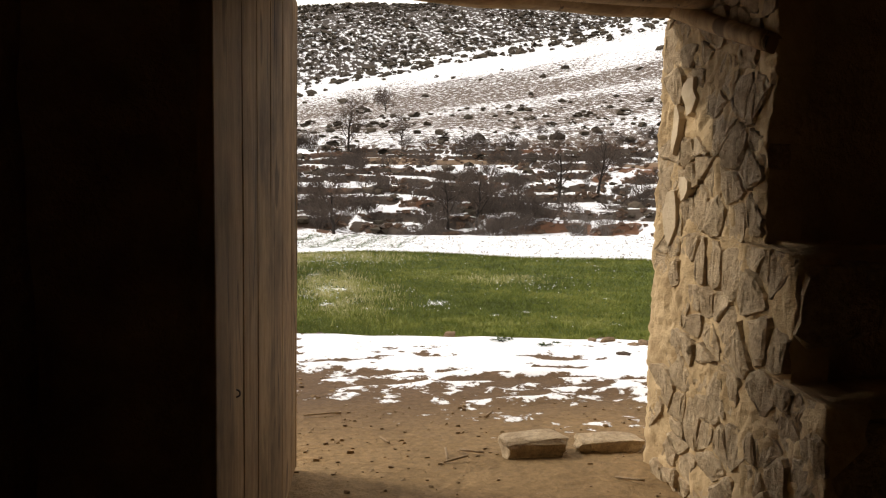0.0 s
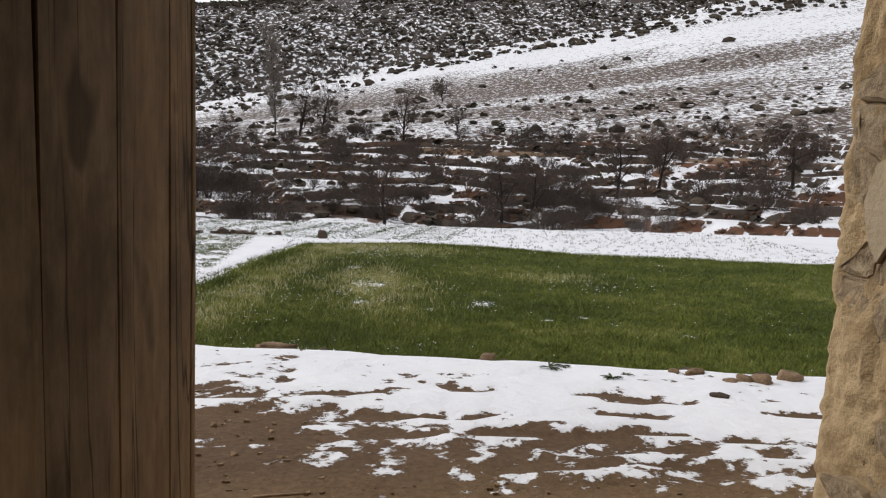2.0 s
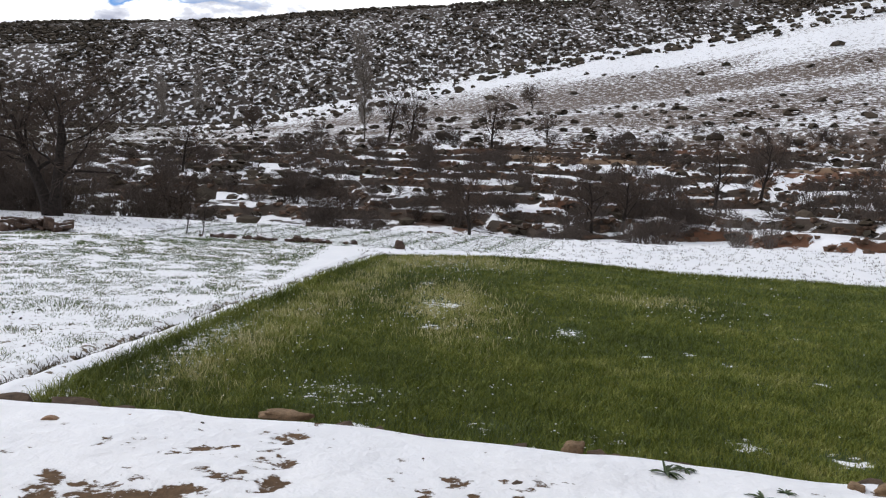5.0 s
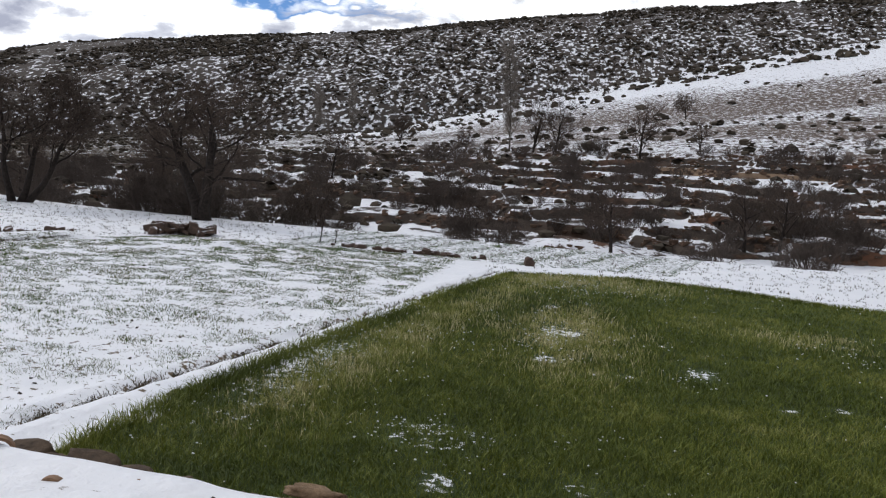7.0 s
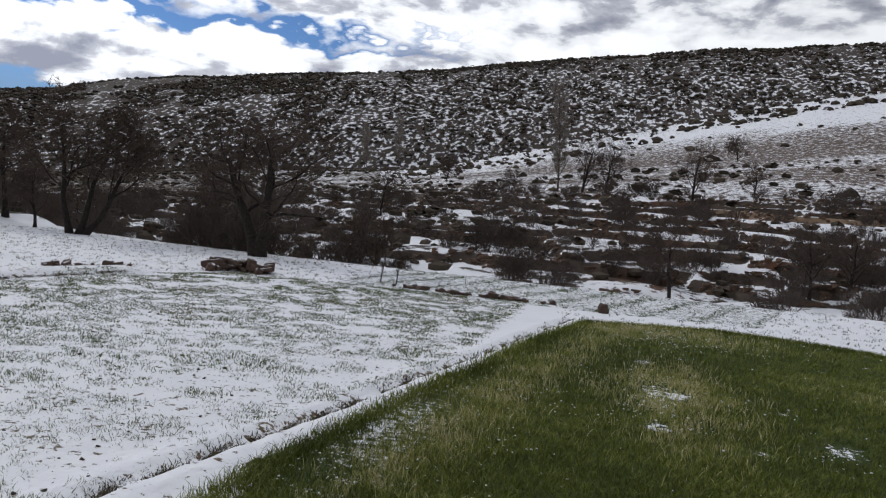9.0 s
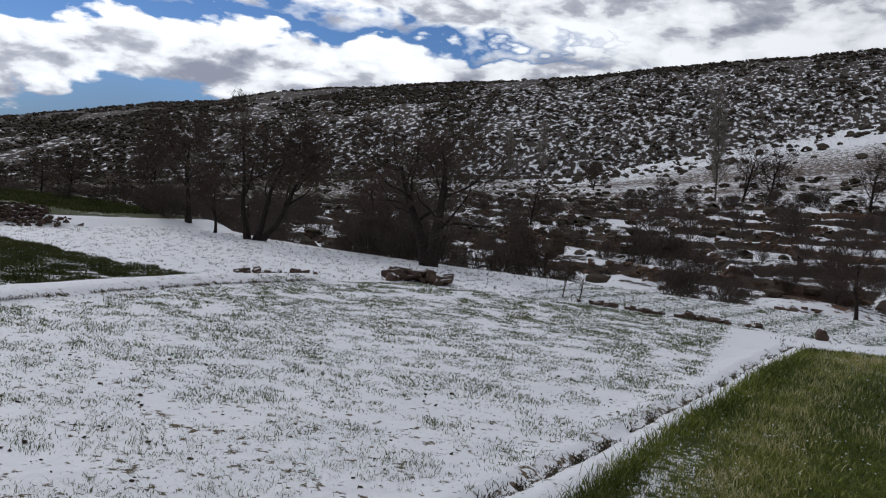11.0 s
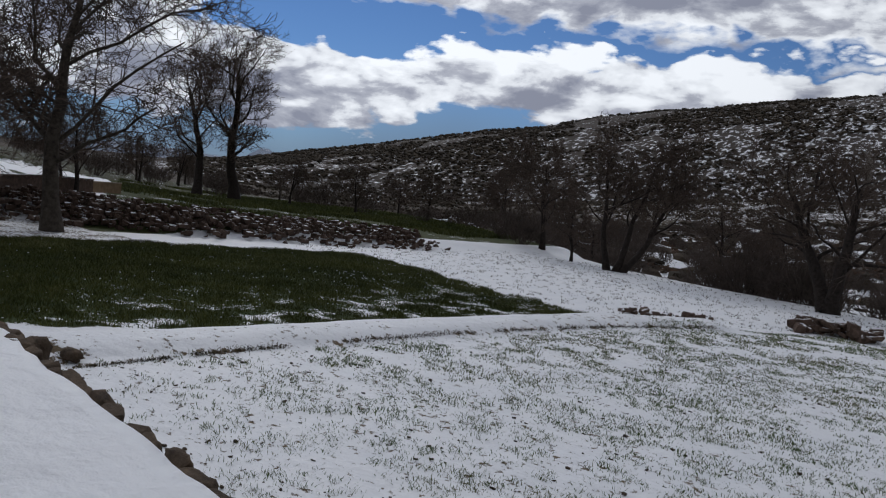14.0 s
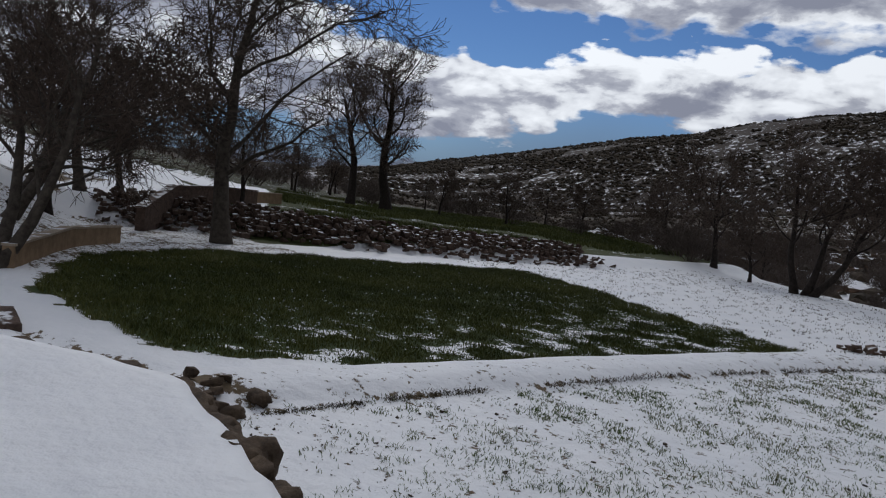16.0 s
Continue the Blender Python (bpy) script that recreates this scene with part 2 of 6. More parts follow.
GROUND = ground_material()
STONE = stone_material("limestone", (0.34, 0.245, 0.145), (0.66, 0.52, 0.345))
FIELD_STONE = stone_material("field_stone", (0.058, 0.041, 0.033), (0.2, 0.135, 0.10), 7.0, snow=0.27)
EDGE_STONE = stone_material("edge_stone", (0.05, 0.037, 0.028), (0.19, 0.135, 0.088), 7.0, snow=0.0)
OCHRE_STONE = stone_material("ochre_stone", (0.17, 0.11, 0.065), (0.44, 0.31, 0.19), 9.0, snow=-0.1)
MUD = plain_material("mud_plaster", (0.40, 0.28, 0.15), (0.68, 0.51, 0.30), 5.0, 0.95, 1.0)
WOOD = wood_material("weathered_wood", (0.23, 0.134, 0.06), (0.50, 0.335, 0.175))
BARK = plain_material("bark", (0.013, 0.010, 0.009), (0.05, 0.04, 0.033), 9.0, 0.95, 0.7)
WALNUT_BARK = plain_material("grey_bark", (0.032, 0.026, 0.021), (0.105, 0.088, 0.07), 7.0, 0.95, 0.7)
PALE_BARK = plain_material("pale_bark", (0.06, 0.05, 0.04), (0.16, 0.135, 0.108), 7.0, 0.95, 0.7)
TWIG = plain_material("twigs", (0.042, 0.031, 0.025), (0.13, 0.096, 0.075), 3.0, 0.95, 0, True)
BUSH_TWIG = plain_material("grey_twigs", (0.046, 0.036, 0.03), (0.145, 0.115, 0.097), 3.0, 0.95, 0, True)
GREY_TWIG = plain_material("silvery_twigs", (0.08, 0.068, 0.06), (0.2, 0.172, 0.15), 3.0, 0.95, 0, True)
PALE_TWIG = plain_material("pale_twigs", (0.17, 0.15, 0.13), (0.34, 0.30, 0.26), 3.0, 0.95, 0, True)
SHRUB = plain_material("scrub_leaves", (0.028, 0.025, 0.018), (0.115, 0.09, 0.064), 1.5, 0.95, 0, True)
GRASS = grass_material("young_wheat", [(0.26, (0.045, 0.064, 0.009)), (0.5, (0.108, 0.136, 0.019)), (0.70, (0.215, 0.24, 0.038)), (0.92, (0.50, 0.46, 0.18))])
# darker copy of the wheat greens: the western fields' shade is in the colour
GRASS_SHADED = grass_material("shaded_wheat", [(0.22, (0.022, 0.031, 0.006)), (0.5, (0.052, 0.064, 0.012)), (0.76, (0.11, 0.118, 0.026)), (0.97, (0.22, 0.20, 0.09))])
TUFT = grass_material("frosted_tufts", [(0.2, (0.05, 0.082, 0.024)), (0.5, (0.10, 0.145, 0.045)), (0.75, (0.17, 0.17, 0.08)), (1.0, (0.10, 0.075, 0.04))])
RENDER_WALL = plain_material("beige_render", (0.17, 0.112, 0.065), (0.29, 0.205, 0.125), 4.0, 0.9, 0.3)


# ---- building helpers ----
def np_mesh(name, verts, faces, mat, smooth=False):
    """A mesh from arrays: faces is an (n, 3) or (n, 4) array."""
    me = bpy.data.meshes.new(name)
    verts, faces = np.asarray(verts, np.float32), np.asarray(faces, np.int32)
    k = faces.shape[1]
    me.vertices.add(len(verts))
    me.vertices.foreach_set("co", verts.ravel())
    me.loops.add(faces.size)
    me.loops.foreach_set("vertex_index", faces.ravel())
    me.polygons.add(len(faces))
    me.polygons.foreach_set("loop_start", np.arange(0, faces.size, k, dtype=np.int32))
    me.polygons.foreach_set("use_smooth", np.full(len(faces), smooth))
    me.update(calc_edges=True)
    me.materials.append(mat)
    return me


def part(name, data, material, parent, label=""):
    """One mesh object from a bmesh or a mesh, under a thing or under a part."""
    if isinstance(data, bmesh.types.BMesh):
        me = bpy.data.meshes.new(name)
        data.to_mesh(me)
        data.free()
        data = me
    if material and not data.materials:
        data.materials.append(material)
    ob = new(name, data)
    ob.parent = parent
    return tagged(ob, label)


_LAT = np.random.RandomState(5).rand(256, 256)


def vnoise(x, y):
    """Smooth value noise in 0..1 with cells of 1."""
    xi, yi = np.floor(x).astype(int), np.floor(y).astype(int)
    fx, fy = x - xi, y - yi
    fx, fy = fx * fx * (3 - 2 * fx), fy * fy * (3 - 2 * fy)
    a, b = _LAT[xi & 255, yi & 255], _LAT[(xi + 1) & 255, yi & 255]
    c, d = _LAT[xi & 255, (yi + 1) & 255], _LAT[(xi + 1) & 255, (yi + 1) & 255]
    return (a * (1 - fx) + b * fx) * (1 - fy) + (c * (1 - fx) + d * fx) * fy


def fbm(x, y, octaves=4):
    out, amp, tot = 0, 1.0, 0
    for o in range(octaves):
        out = out + amp * vnoise(x * 2 ** o + 17.3 * o, y * 2 ** o + 9.1 * o)
        tot += amp
        amp *= 0.5
    return out / tot


def step(x, lo, hi):
    t = np.clip((x - lo) / (hi - lo), 0, 1)
    return t * t * (3 - 2 * t)


def inside(poly, x, y):
    hit = np.zeros(np.shape(x), bool)
    for (x0, y0), (x1, y1) in zip(poly, poly[1:] + poly[:1]):
        cross = (y0 > y) != (y1 > y)
        hit ^= cross & (x < (x1 - x0) * (y - y0) / (y1 - y0 + 1e-12) + x0)
    return hit


def poly_dist(line, x, y):
    """Distance from points to a broken line."""
    best = np.full(np.shape(x), 1e9)
    for (x0, y0), (x1, y1) in zip(line, line[1:]):
        dx, dy = x1 - x0, y1 - y0
        t = np.clip(((x - x0) * dx + (y - y0) * dy) / (dx * dx + dy * dy), 0, 1)
        best = np.minimum(best, np.hypot(x - x0 - t * dx, y - y0 - t * dy))
    return best


# ---- the land ----
WHEAT = [(-3.7, 3.6), (-3.72, 6.5), (-3.58, 8.2), (-3.3, 10), (-2.95, 12.2), (-2.4, 15), (-2.05, 17.2), (-1.3, 20.5), (1.7, 21.4), (4, 20.7), (6, 19.4), (10, 18.8), (20, 18.4), (20, 2.4), (3, 2.8), (0, 3.5)]
WHEAT_WEST = [(-21.4, 4.3), (-26, 6.1), (-28.7, 9), (-28.5, 11.3), (-28, 15.7), (-27.6, 19.8), (-24, 19.8), (-20.7, 18.7), (-17.6, 18.2), (-15.6, 17.7),
              (-15.7, 15.8), (-15.72, 11), (-15.75, 8), (-16.1, 6.6), (-17.2, 5.5), (-19.0, 4.7)]
BUND = [(-15.2, 5.4), (-15.05, 7.5), (-15.12, 11), (-15.1, 15), (-14.95, 17.6), (-14.0, 20.2)]
BUND_FOOT = [(-14.15, 5.8), (-14.33, 7.5), (-14.42, 9.1), (-14.5, 12), (-14.45, 15), (-14.3, 17.3), (-13.5, 19.9)]
STRIP_LINE = [(-4.85, 4.3), (-4.56, 6.5), (-4.2, 8.2), (-3.78, 10), (-3.42, 12.2), (-2.82, 15), (-2.48, 17.2), (-1.75, 20.8)]
DITCH = [(-18.6, 3.9), (-16.9, 4.5), (-16.3, 5.0), (-15.3, 5.4), (-14.5, 5.7)]
FALLEN_WALL = [(-36.0, 8.2), (-34.6, 12.3), (-32.2, 15.6), (-31.5, 20.2), (-31.0, 26.0)]


def edge_y(x):
    """The line of the terrace's stone edge."""
    wave = 0.10 * (vnoise(np.asarray(x) / 0.55 + 40, np.zeros(np.shape(x)) + 3.5) - 0.5) + 0.05 * (vnoise(np.asarray(x) / 0.2 + 90, np.zeros(np.shape(x)) + 7.5) - 0.5)
    return wave + np.interp(x, [-40, -20, -16, -13.6, -12.6, -12.2, -11.75, -11.2, -10.9, -10.3, -9.5, -6, -2.5, -0.6, 0.5, 1.3, 4, 30],
                     [0.2, 0.9, 1.6, 2.6, 3.3, 3.6, 3.85, 4.07, 4.13, 4.05, 4.0, 4.2, 3.9, 3.8, 3.55, 3.35, 2.8, 0.0])


def yard_z(x, y):
    along = np.interp(x, [-16, -12.6, -11, -9.5, -3, 3, 12], [0.0, 0.09, 0.14, 0.2, -0.15, -0.17, -0.3])
    t = np.clip(y / 3.6, 0, 1)
    return 0.02 * (1 - t) + along * t


AZ = [-60, -40, -26, -20, -12, -6, 2, 11, 16, 22, 30, 40, 53, 61, 70, 85, 110]
EL57 = [-4.6, -5.0, -5.3, -5.4, -5.4, -5.4, -5.4, -5.5, -5.6, -5.8, -5.8, -5.0, -3.6, -2.4, -2.0, 0.4, 2]
EL110 = [1.5, 0.8, 0.85, 0.8, 0.65, 0.6, 0.55, -0.2, -0.8, -1.2, -2.0, -2.4, -2.5, -2.0, -1.2, 1.0, 3]
EL190 = [8.0, 7.5, 6.3, 5.6, 4.7, 3.9, 2.6, 1.2, 0.7, 0.1, -0.8, -1.5, -2.3, -1.9, -1.0, 1.4, 3]
EL300 = [12.5, 12.0, 10.8, 9.4, 8.2, 6.85, 4.9, 2.65, 1.6, 1.1, 0.4, -0.8, -2.1, -1.6, -0.7, 1.5, 3]
DIP = [60, 60, 50, 40, 30, 24, 16, 9, 3, 1, 0, 0, 0, 0, 0, 0, 0]
FAR_AZ = [-60, -30, -24, -13, -5, 2.4, 7, 14, 19, 25, 31, 36, 41, 45, 52, 56, 61, 66, 75, 90, 110]
FAR_EL = [11, 11, 10.9, 10.9, 10.6, 10.0, 9.5, 8.5, 7.85, 7.16, 6.3, 5.6, 4.5, 3.75, 2.3, 1.5, 0.5, -0.1, -0.2, 1.5, 3]


def hill_z(x, y):
    az, r = np.degrees(np.arctan2(-x, y)), np.hypot(x, y)
    back = step(np.abs(az - 20), 95, 130)

    def at(rr, els, azs=AZ):
        return 1.4 + rr * np.tan(np.radians(np.interp(az, azs, els)))

    z57, z110, z190, z300 = at(57, EL57), at(110, EL110), at(190, EL190), at(300, EL300)
    z36 = np.where(np.interp(az, [-60, 40, 58], [1, 1, 0]) > 0, np.interp(az, [40, 58], [-4.6, -1.7]), -1.7)
    z360 = z300 - np.interp(az, AZ, DIP) + 1.0
    z620 = at(620, FAR_EL, FAR_AZ)
    z800 = z620 + 2
    zs = [z36, z57, z110, z190, z300, z360, z620, z800, z800 * 0 - 30.0]
    rs = [36, 57, 110, 190, 300, 360, 620, 800, 1500]
    out = zs[0]
    for (r0, za), (r1, zb) in zip(zip(rs, zs), zip(rs[1:], zs[1:])):
        t = np.clip((r - r0) / (r1 - r0), 0, 1)
        if r1 == 620:
            t = np.sin(t * math.pi / 2) ** 0.9
        out = np.where(r > r0, za * (1 - t) + zb * t, out)
    out = out + (fbm(x / 45, y / 45, 4) - 0.5) * np.clip((r - 130) / 60, 0, 5)
    return out * (1 - back) - 1.5 * back


def field_z(x, y):
    z = -1.15 - 0.018 * (y - 6)
    z = z + 0.17 * np.exp(-(poly_dist(BUND, x, y) / 0.60) ** 4)
    z = z + 0.05 * np.exp(-((poly_dist(STRIP_LINE, x, y) - 0.2) / 0.2) ** 2) - 0.06 * np.exp(-(poly_dist(STRIP_LINE, x, y) / 0.07) ** 2)
    z = z - 0.07 * np.exp(-(poly_dist(DITCH, x, y) / 0.11) ** 2)
    # the ground behind the fallen wall lies higher and climbs to the west
    wx = np.interp(y, [-10, 8.2, 12.3, 15.6, 20.2, 26, 40], [-33.0, -35.5, -34.1, -31.7, -31.0, -30.5, -30])
    behind = step(wx - x, -1.2, 1.4)
    z = z + behind * (0.35 + np.interp(y, [4, 12, 20, 30], [0.55, 0.4, 0.2, 0.0]))
    z = z + step(-x, 40, 62) * np.interp(y, [-5, 8, 20, 30], [3.4, 2.0, 0.4, 0.0])
    z = z + step(-x, 22, 34) * step(-y, -7.5, -3.5) * 1.0
    return z


def west_snow(x, y):
    """Thin snow left among the western wheat, mostly along its eastern side: 0 to 1."""
    side = step(x + 0.25 * (y - 12), -24.5, -15.5)
    return (0.25 + 0.75 * side) * step(fbm(x / 0.30 + 3, y / 0.34, 3), 0.46 - 0.14 * side, 0.74)


def far_edge_y(x):
    return np.interp(x, [-90, -60, -40, -31, -25, -20, -15, -9, 1, 8, 15, 40], [60, 52, 40, 36.5, 33, 31.5, 30.8, 30.3, 29.4, 29.0, 29.2, 30])


def land_z(x, y):
    hz = hill_z(x, y)
    # terraces with stone risers climbing the near slope
    az, r = np.degrees(np.arctan2(-x, y)), np.hypot(x, y)
    zone = step(r, 46, 56) * (1 - step(r, 118 + np.clip(az, 0, 25) * 3, 135 + np.clip(az, 0, 25) * 3)) * step(-az, -46, -38)
    q = hz / 1.0 + 2.6 * (fbm(x / 26, y / 17, 3) - 0.5) + 0.9 * (fbm(x / 5, y / 4, 2) - 0.5) + 0.25 * (vnoise(x / 1.6, y / 1.6) - 0.5)
    stepped = np.floor(q) + step(q - np.floor(q), 0.74, 0.98)
    hz = hz * (1 - zone) + (hz + (stepped - q)) * zone
    fz = field_z(x, y)
    drop = step(y - far_edge_y(x), 0.0, 6.0)
    east = step(x, 45, 60)
    z = fz * (1 - drop) + np.minimum(hz, fz + 60) * drop
    z = np.where((y > 50) | (r > 75), hz, z)
    z = z * (1 - east) + np.where(y > 20, hz, fz) * east
    yz = yard_z(x, y)
    on = step(edge_y(x) - y, -0.10, 0.02)
    west = step(-x, 14, 21)
    yz = yz * (1 - west) + np.maximum(yz, fz) * west
    return z * (1 - on) + yz * on


def lines(*spans):
    out = [np.array([spans[0][0]])]
    for lo, hi, d0, d1 in spans:
        n = max(2, int(round((hi - lo) / ((d0 + d1) / 2))))
        t = np.linspace(0, 1, n + 1)[1:]
        f = np.where(d0 == d1, t, (2 * d0 * t + (d1 - d0) * t * t) / (d0 + d1))
        out.append(lo + (hi - lo) * f)
    return np.concatenate(out)


def build_ground():
    xs = lines((-4000, -700, 600, 40), (-700, -95, 12, 1.6), (-95, -38, 1.2, 0.3), (-38, -15, 0.25, 0.16), (-15, 6, 0.13, 0.13), (6, 20, 0.16, 0.5), (20, 95, 0.7, 1.1), (95, 420, 1.5, 8), (420, 4000, 20, 600))
    vs = lines((-4000, -60, 700, 20), (-60, -6, 10, 0.5), (-6, -0.5, 0.4, 0.12), (-0.5, 6, 0.08, 0.10), (6, 31, 0.14, 0.25), (31, 140, 0.42, 0.6), (140, 330, 1.0, 3), (330, 700, 3, 8), (700, 4000, 20, 600))
    X, V = np.meshgrid(xs, vs)
    # rows near the terrace follow its edge
    follow = np.exp(-((V - 3.9) / 2.6) ** 2)
    Y = V + (edge_y(X) - 3.9) * follow * (np.abs(X) < 60)
    Z = land_z(X, Y)
    r = np.hypot(X, Y)
    az = np.degrees(np.arctan2(-X, Y))
    jx, jy = X + 0.5 * (fbm(X / 0.9, Y / 0.9, 3) - 0.5), Y + 0.5 * (fbm(X / 0.9 + 50, Y / 0.9, 3) - 0.5)
    # cover of snow, colour of the soil and how far apart its marks lie
    snow = np.full(X.shape, 0.86)
    soil = np.empty(X.shape + (3,))
    soil[:] = (0.16, 0.12, 0.075)
    on_yard = Y < edge_y(X) + 0.02
    field = ~on_yard & (Y < far_edge_y(X)) & (r < 75)
    Z = Z + np.where(field | on_yard, 0.035 * (fbm(X / 0.5, Y / 0.5, 3) - 0.5), 0) * np.where(on_yard & (Y < 1.2), 0.5, 1)
    rows = np.sin((X * 0.35 + Y * 0.94) * 2 * np.pi / 0.9 + 2.0 * fbm(X / 3, Y / 3, 2))
    white_field = field & (X < -3.0) & (X > -15.2) & (Y < 23.5)
    snow = np.where(white_field, 0.76 + 0.03 * rows - 0.12 * fbm(X / 4, Y / 4, 2), snow)
    bank = np.interp(X, [-14, -6, -2.5, -0.9, -0.3, 0.6, 1.7, 4], [-2.0, -1.0, 2.6, 2.5, 1.85, 1.35, 1.2, 1.1])
    yard_snow = 0.50 + 0.40 * np.clip((Y - bank) / 1.2, -1.4, 0.9) + 0.6 * (fbm(X / 0.6, Y / 0.16, 3) - 0.5) + 0.45 * (fbm(X / 0.2 + 5, Y / 0.13, 2) - 0.5)
    yard_snow = yard_snow - 0.55 * step(fbm(X / 0.42 + 11, Y / 0.15 + 3, 2), 0.60, 0.76) * step(X, -1.5, -0.5) * (1 - 0.6 * step(Y - edge_y(X), -0.9, -0.3))
    snow = np.where(on_yard, np.maximum(yard_snow, np.where(X < -5.5, 1.15, 0)), snow)
    Z = Z + np.where(on_yard, 0.028 * step(snow, 0.42, 0.6), 0)
    damp = step(Y + 0.35 * (fbm(X / 0.8, Y / 0.8, 3) - 0.5), 0.35, 1.5)[..., None]
    soil = np.where(on_yard[..., None], np.array((0.25, 0.162, 0.077)) * (1 - damp) + np.array((0.125, 0.078, 0.043)) * damp, soil)
    green = inside(WHEAT, jx, jy) & ~on_yard
    green_w = inside(WHEAT_WEST, X + 2.2 * (jx - X), Y + 2.2 * (jy - Y))
    soil = np.where((green | green_w)[..., None], (0.045, 0.065, 0.018), soil)
    spots = 0.10 + 0.45 * np.exp(-((X - 0.05) ** 2 / 0.2 + (Y - 13.0) ** 2 / 1.6)) + 0.45 * np.exp(-((X + 3.0) ** 2 / 0.6 + (Y - 9.6) ** 2 / 6)) \
        + 0.36 * np.exp(-((X + 0.9) ** 2 + (Y - 7.6) ** 2) / 0.5) + 0.3 * np.exp(-((X - 0.55) ** 2 + (Y - 6.7) ** 2) / 0.12) + 0.3 * np.exp(-((X - 1.6) ** 2 + (Y - 6.4) ** 2) / 0.2) + 0.45 * np.exp(-((X - 2.05) ** 2 + (Y - 11.3) ** 2) / 0.12)
    for k in range(26):
        cx, cy, cr = -3.2 + 9.5 * _LAT[k, 7], 5.2 + 13.5 * _LAT[k, 19], 0.012 + 0.05 * _LAT[k, 31] ** 2
        spots = spots + 0.5 * np.exp(-((X - cx) ** 2 + (Y - cy) ** 2) / cr)
    snow = np.where(green, spots, snow)
    snow = np.where(green_w, 0.10 + 0.60 * west_snow(X, Y), snow)
    litter = field & ~green_w & (X < -21.5) & (X > -35) & (Y > 4.5) & (Y < 12.5)
    snow = np.where(litter, np.minimum(snow, 0.34 + 0.42 * fbm(X / 0.5 + 5, Y / 0.5, 3)), snow)
    foot = np.exp(-((poly_dist(BUND_FOOT, X, Y)) / 0.07) ** 2)
    crack = np.maximum(np.exp(-(poly_dist(STRIP_LINE, X, Y) / 0.08) ** 2), 2.8 * np.exp(-(poly_dist(DITCH, X, Y) / 0.2) ** 2))
    snow = np.where(field & ~green & ~green_w, snow - 0.22 * np.maximum(foot, crack) * step(fbm(X / 0.6 + 9, Y / 0.6, 2), 0.25, 0.6), snow)
    # ploughed strip with green lines showing
    strip = field & (Y > 22.8 + 0.06 * (X + 3)) & (X > -9) & (X < 3.2 + 0.3 * (Y - 24))
    lines_in = np.sin((X * 0.8 - Y * 0.25) * 2 * np.pi / 1.1)
    snow = np.where(strip, 0.58 - 0.08 * step(-lines_in, 0.5, 1.0), snow)
    soil = np.where(strip[..., None], (0.06, 0.10, 0.045), soil)
    behind = field & (X < -31.5) & (Y > 12)
    snow = np.where(behind, 0.36 - 0.35 * step(fbm(X / 9, Y / 5, 3), 0.40, 0.5), snow)
    soil = np.where(behind[..., None], (0.05, 0.06, 0.016), soil)
    snow = np.where((X < -36) & ((Y < 15) | (az > 69)) & (r < 130), 0.95 - 0.5 * step(fbm(X / 5, Y / 3, 3), 0.55, 0.7), snow)
    # slopes beyond the fields
    far = 0.5 * step(r, 28, 46) + 0.5 * step(r, 300, 330)
    hill = ~on_yard & ~field
    slope_y = np.gradient(Z, axis=0) / np.maximum(np.gradient(Y, axis=0), 1e-3)
    snow = np.where(hill, 0.66 - 0.12 * (fbm(X / 9, Y / 9, 3)), snow)
    zone = hill & (r < 150)
    tangle = step(fbm(X / 9 + 4, Y / 6, 3), 0.40, 0.58)
    snow = np.where(zone, 0.79 - 0.12 * step(az, 22, 36) * step(r, 60, 80) - 1.5 * np.clip(slope_y - 0.24, 0, 1) - 0.20 * tangle - 0.55 * (fbm(X / 2.2, Y / 1.6, 3) - 0.42), snow)
    rusty = step(fbm(X / 12 + 31, Y / 7 + 8, 3), 0.5, 0.6)[..., None] * step(-az, -4, 6)[..., None]
    soil = np.where(zone[..., None], np.array((0.066, 0.05, 0.038)) * (1 - rusty) + np.array((0.15, 0.075, 0.043)) * rusty, soil)
    west = hill & (az > 54) & (r < 260)
    snow = np.where(west, 0.34, snow)
    soil = np.where(west[..., None], (0.055, 0.056, 0.026), soil)
    near_hill = hill & (r > 118) & (r < 330) & (az < 18)
    band = fbm(X / 55 + 3, Y / 18, 3)
    snow = np.where(near_hill, 0.51 + 0.14 * step(r, 195, 250) - 0.10 * step(band, 0.42, 0.62), snow)
    soil = np.where(near_hill[..., None], (0.13, 0.10, 0.08), soil)
    far_hill = hill & (r > 330)
    valley = hill & (r >= 150) & (r <= 330) & (az > 18)
    snow = np.where(valley, 0.47 - 0.17 * step(az, 24, 45) + 0.2 * (fbm(X / 8, Y / 8, 2) - 0.5), snow)
    soil = np.where(valley[..., None], (0.085, 0.068, 0.048), soil)
    meadow = hill & (r < 50) & (az > 8) & (az < 25)
    snow = np.where(meadow, 0.40, snow)
    soil = np.where(meadow[..., None], (0.06, 0.09, 0.03), soil)
    snow = np.where(far_hill, 0.425 - 0.2 * step(r, 440, 620) - 0.06 * step(az, 20, 45) + 0.45 * (np.hypot((az - 36) / 5.5, (r - 592) / 9) < 1), snow)
    soil = np.where(far_hill[..., None], (0.065, 0.052, 0.042), soil)
    road = hill & (np.abs(r - 107 - 0.1 * az) < 1.1) & (az < 2)
    snow = np.where(road, 0.12, snow)
    soil = np.where(road[..., None], (0.24, 0.165, 0.105), soil)
    ny, nx = X.shape
    i = np.arange(ny * nx).reshape(ny, nx)
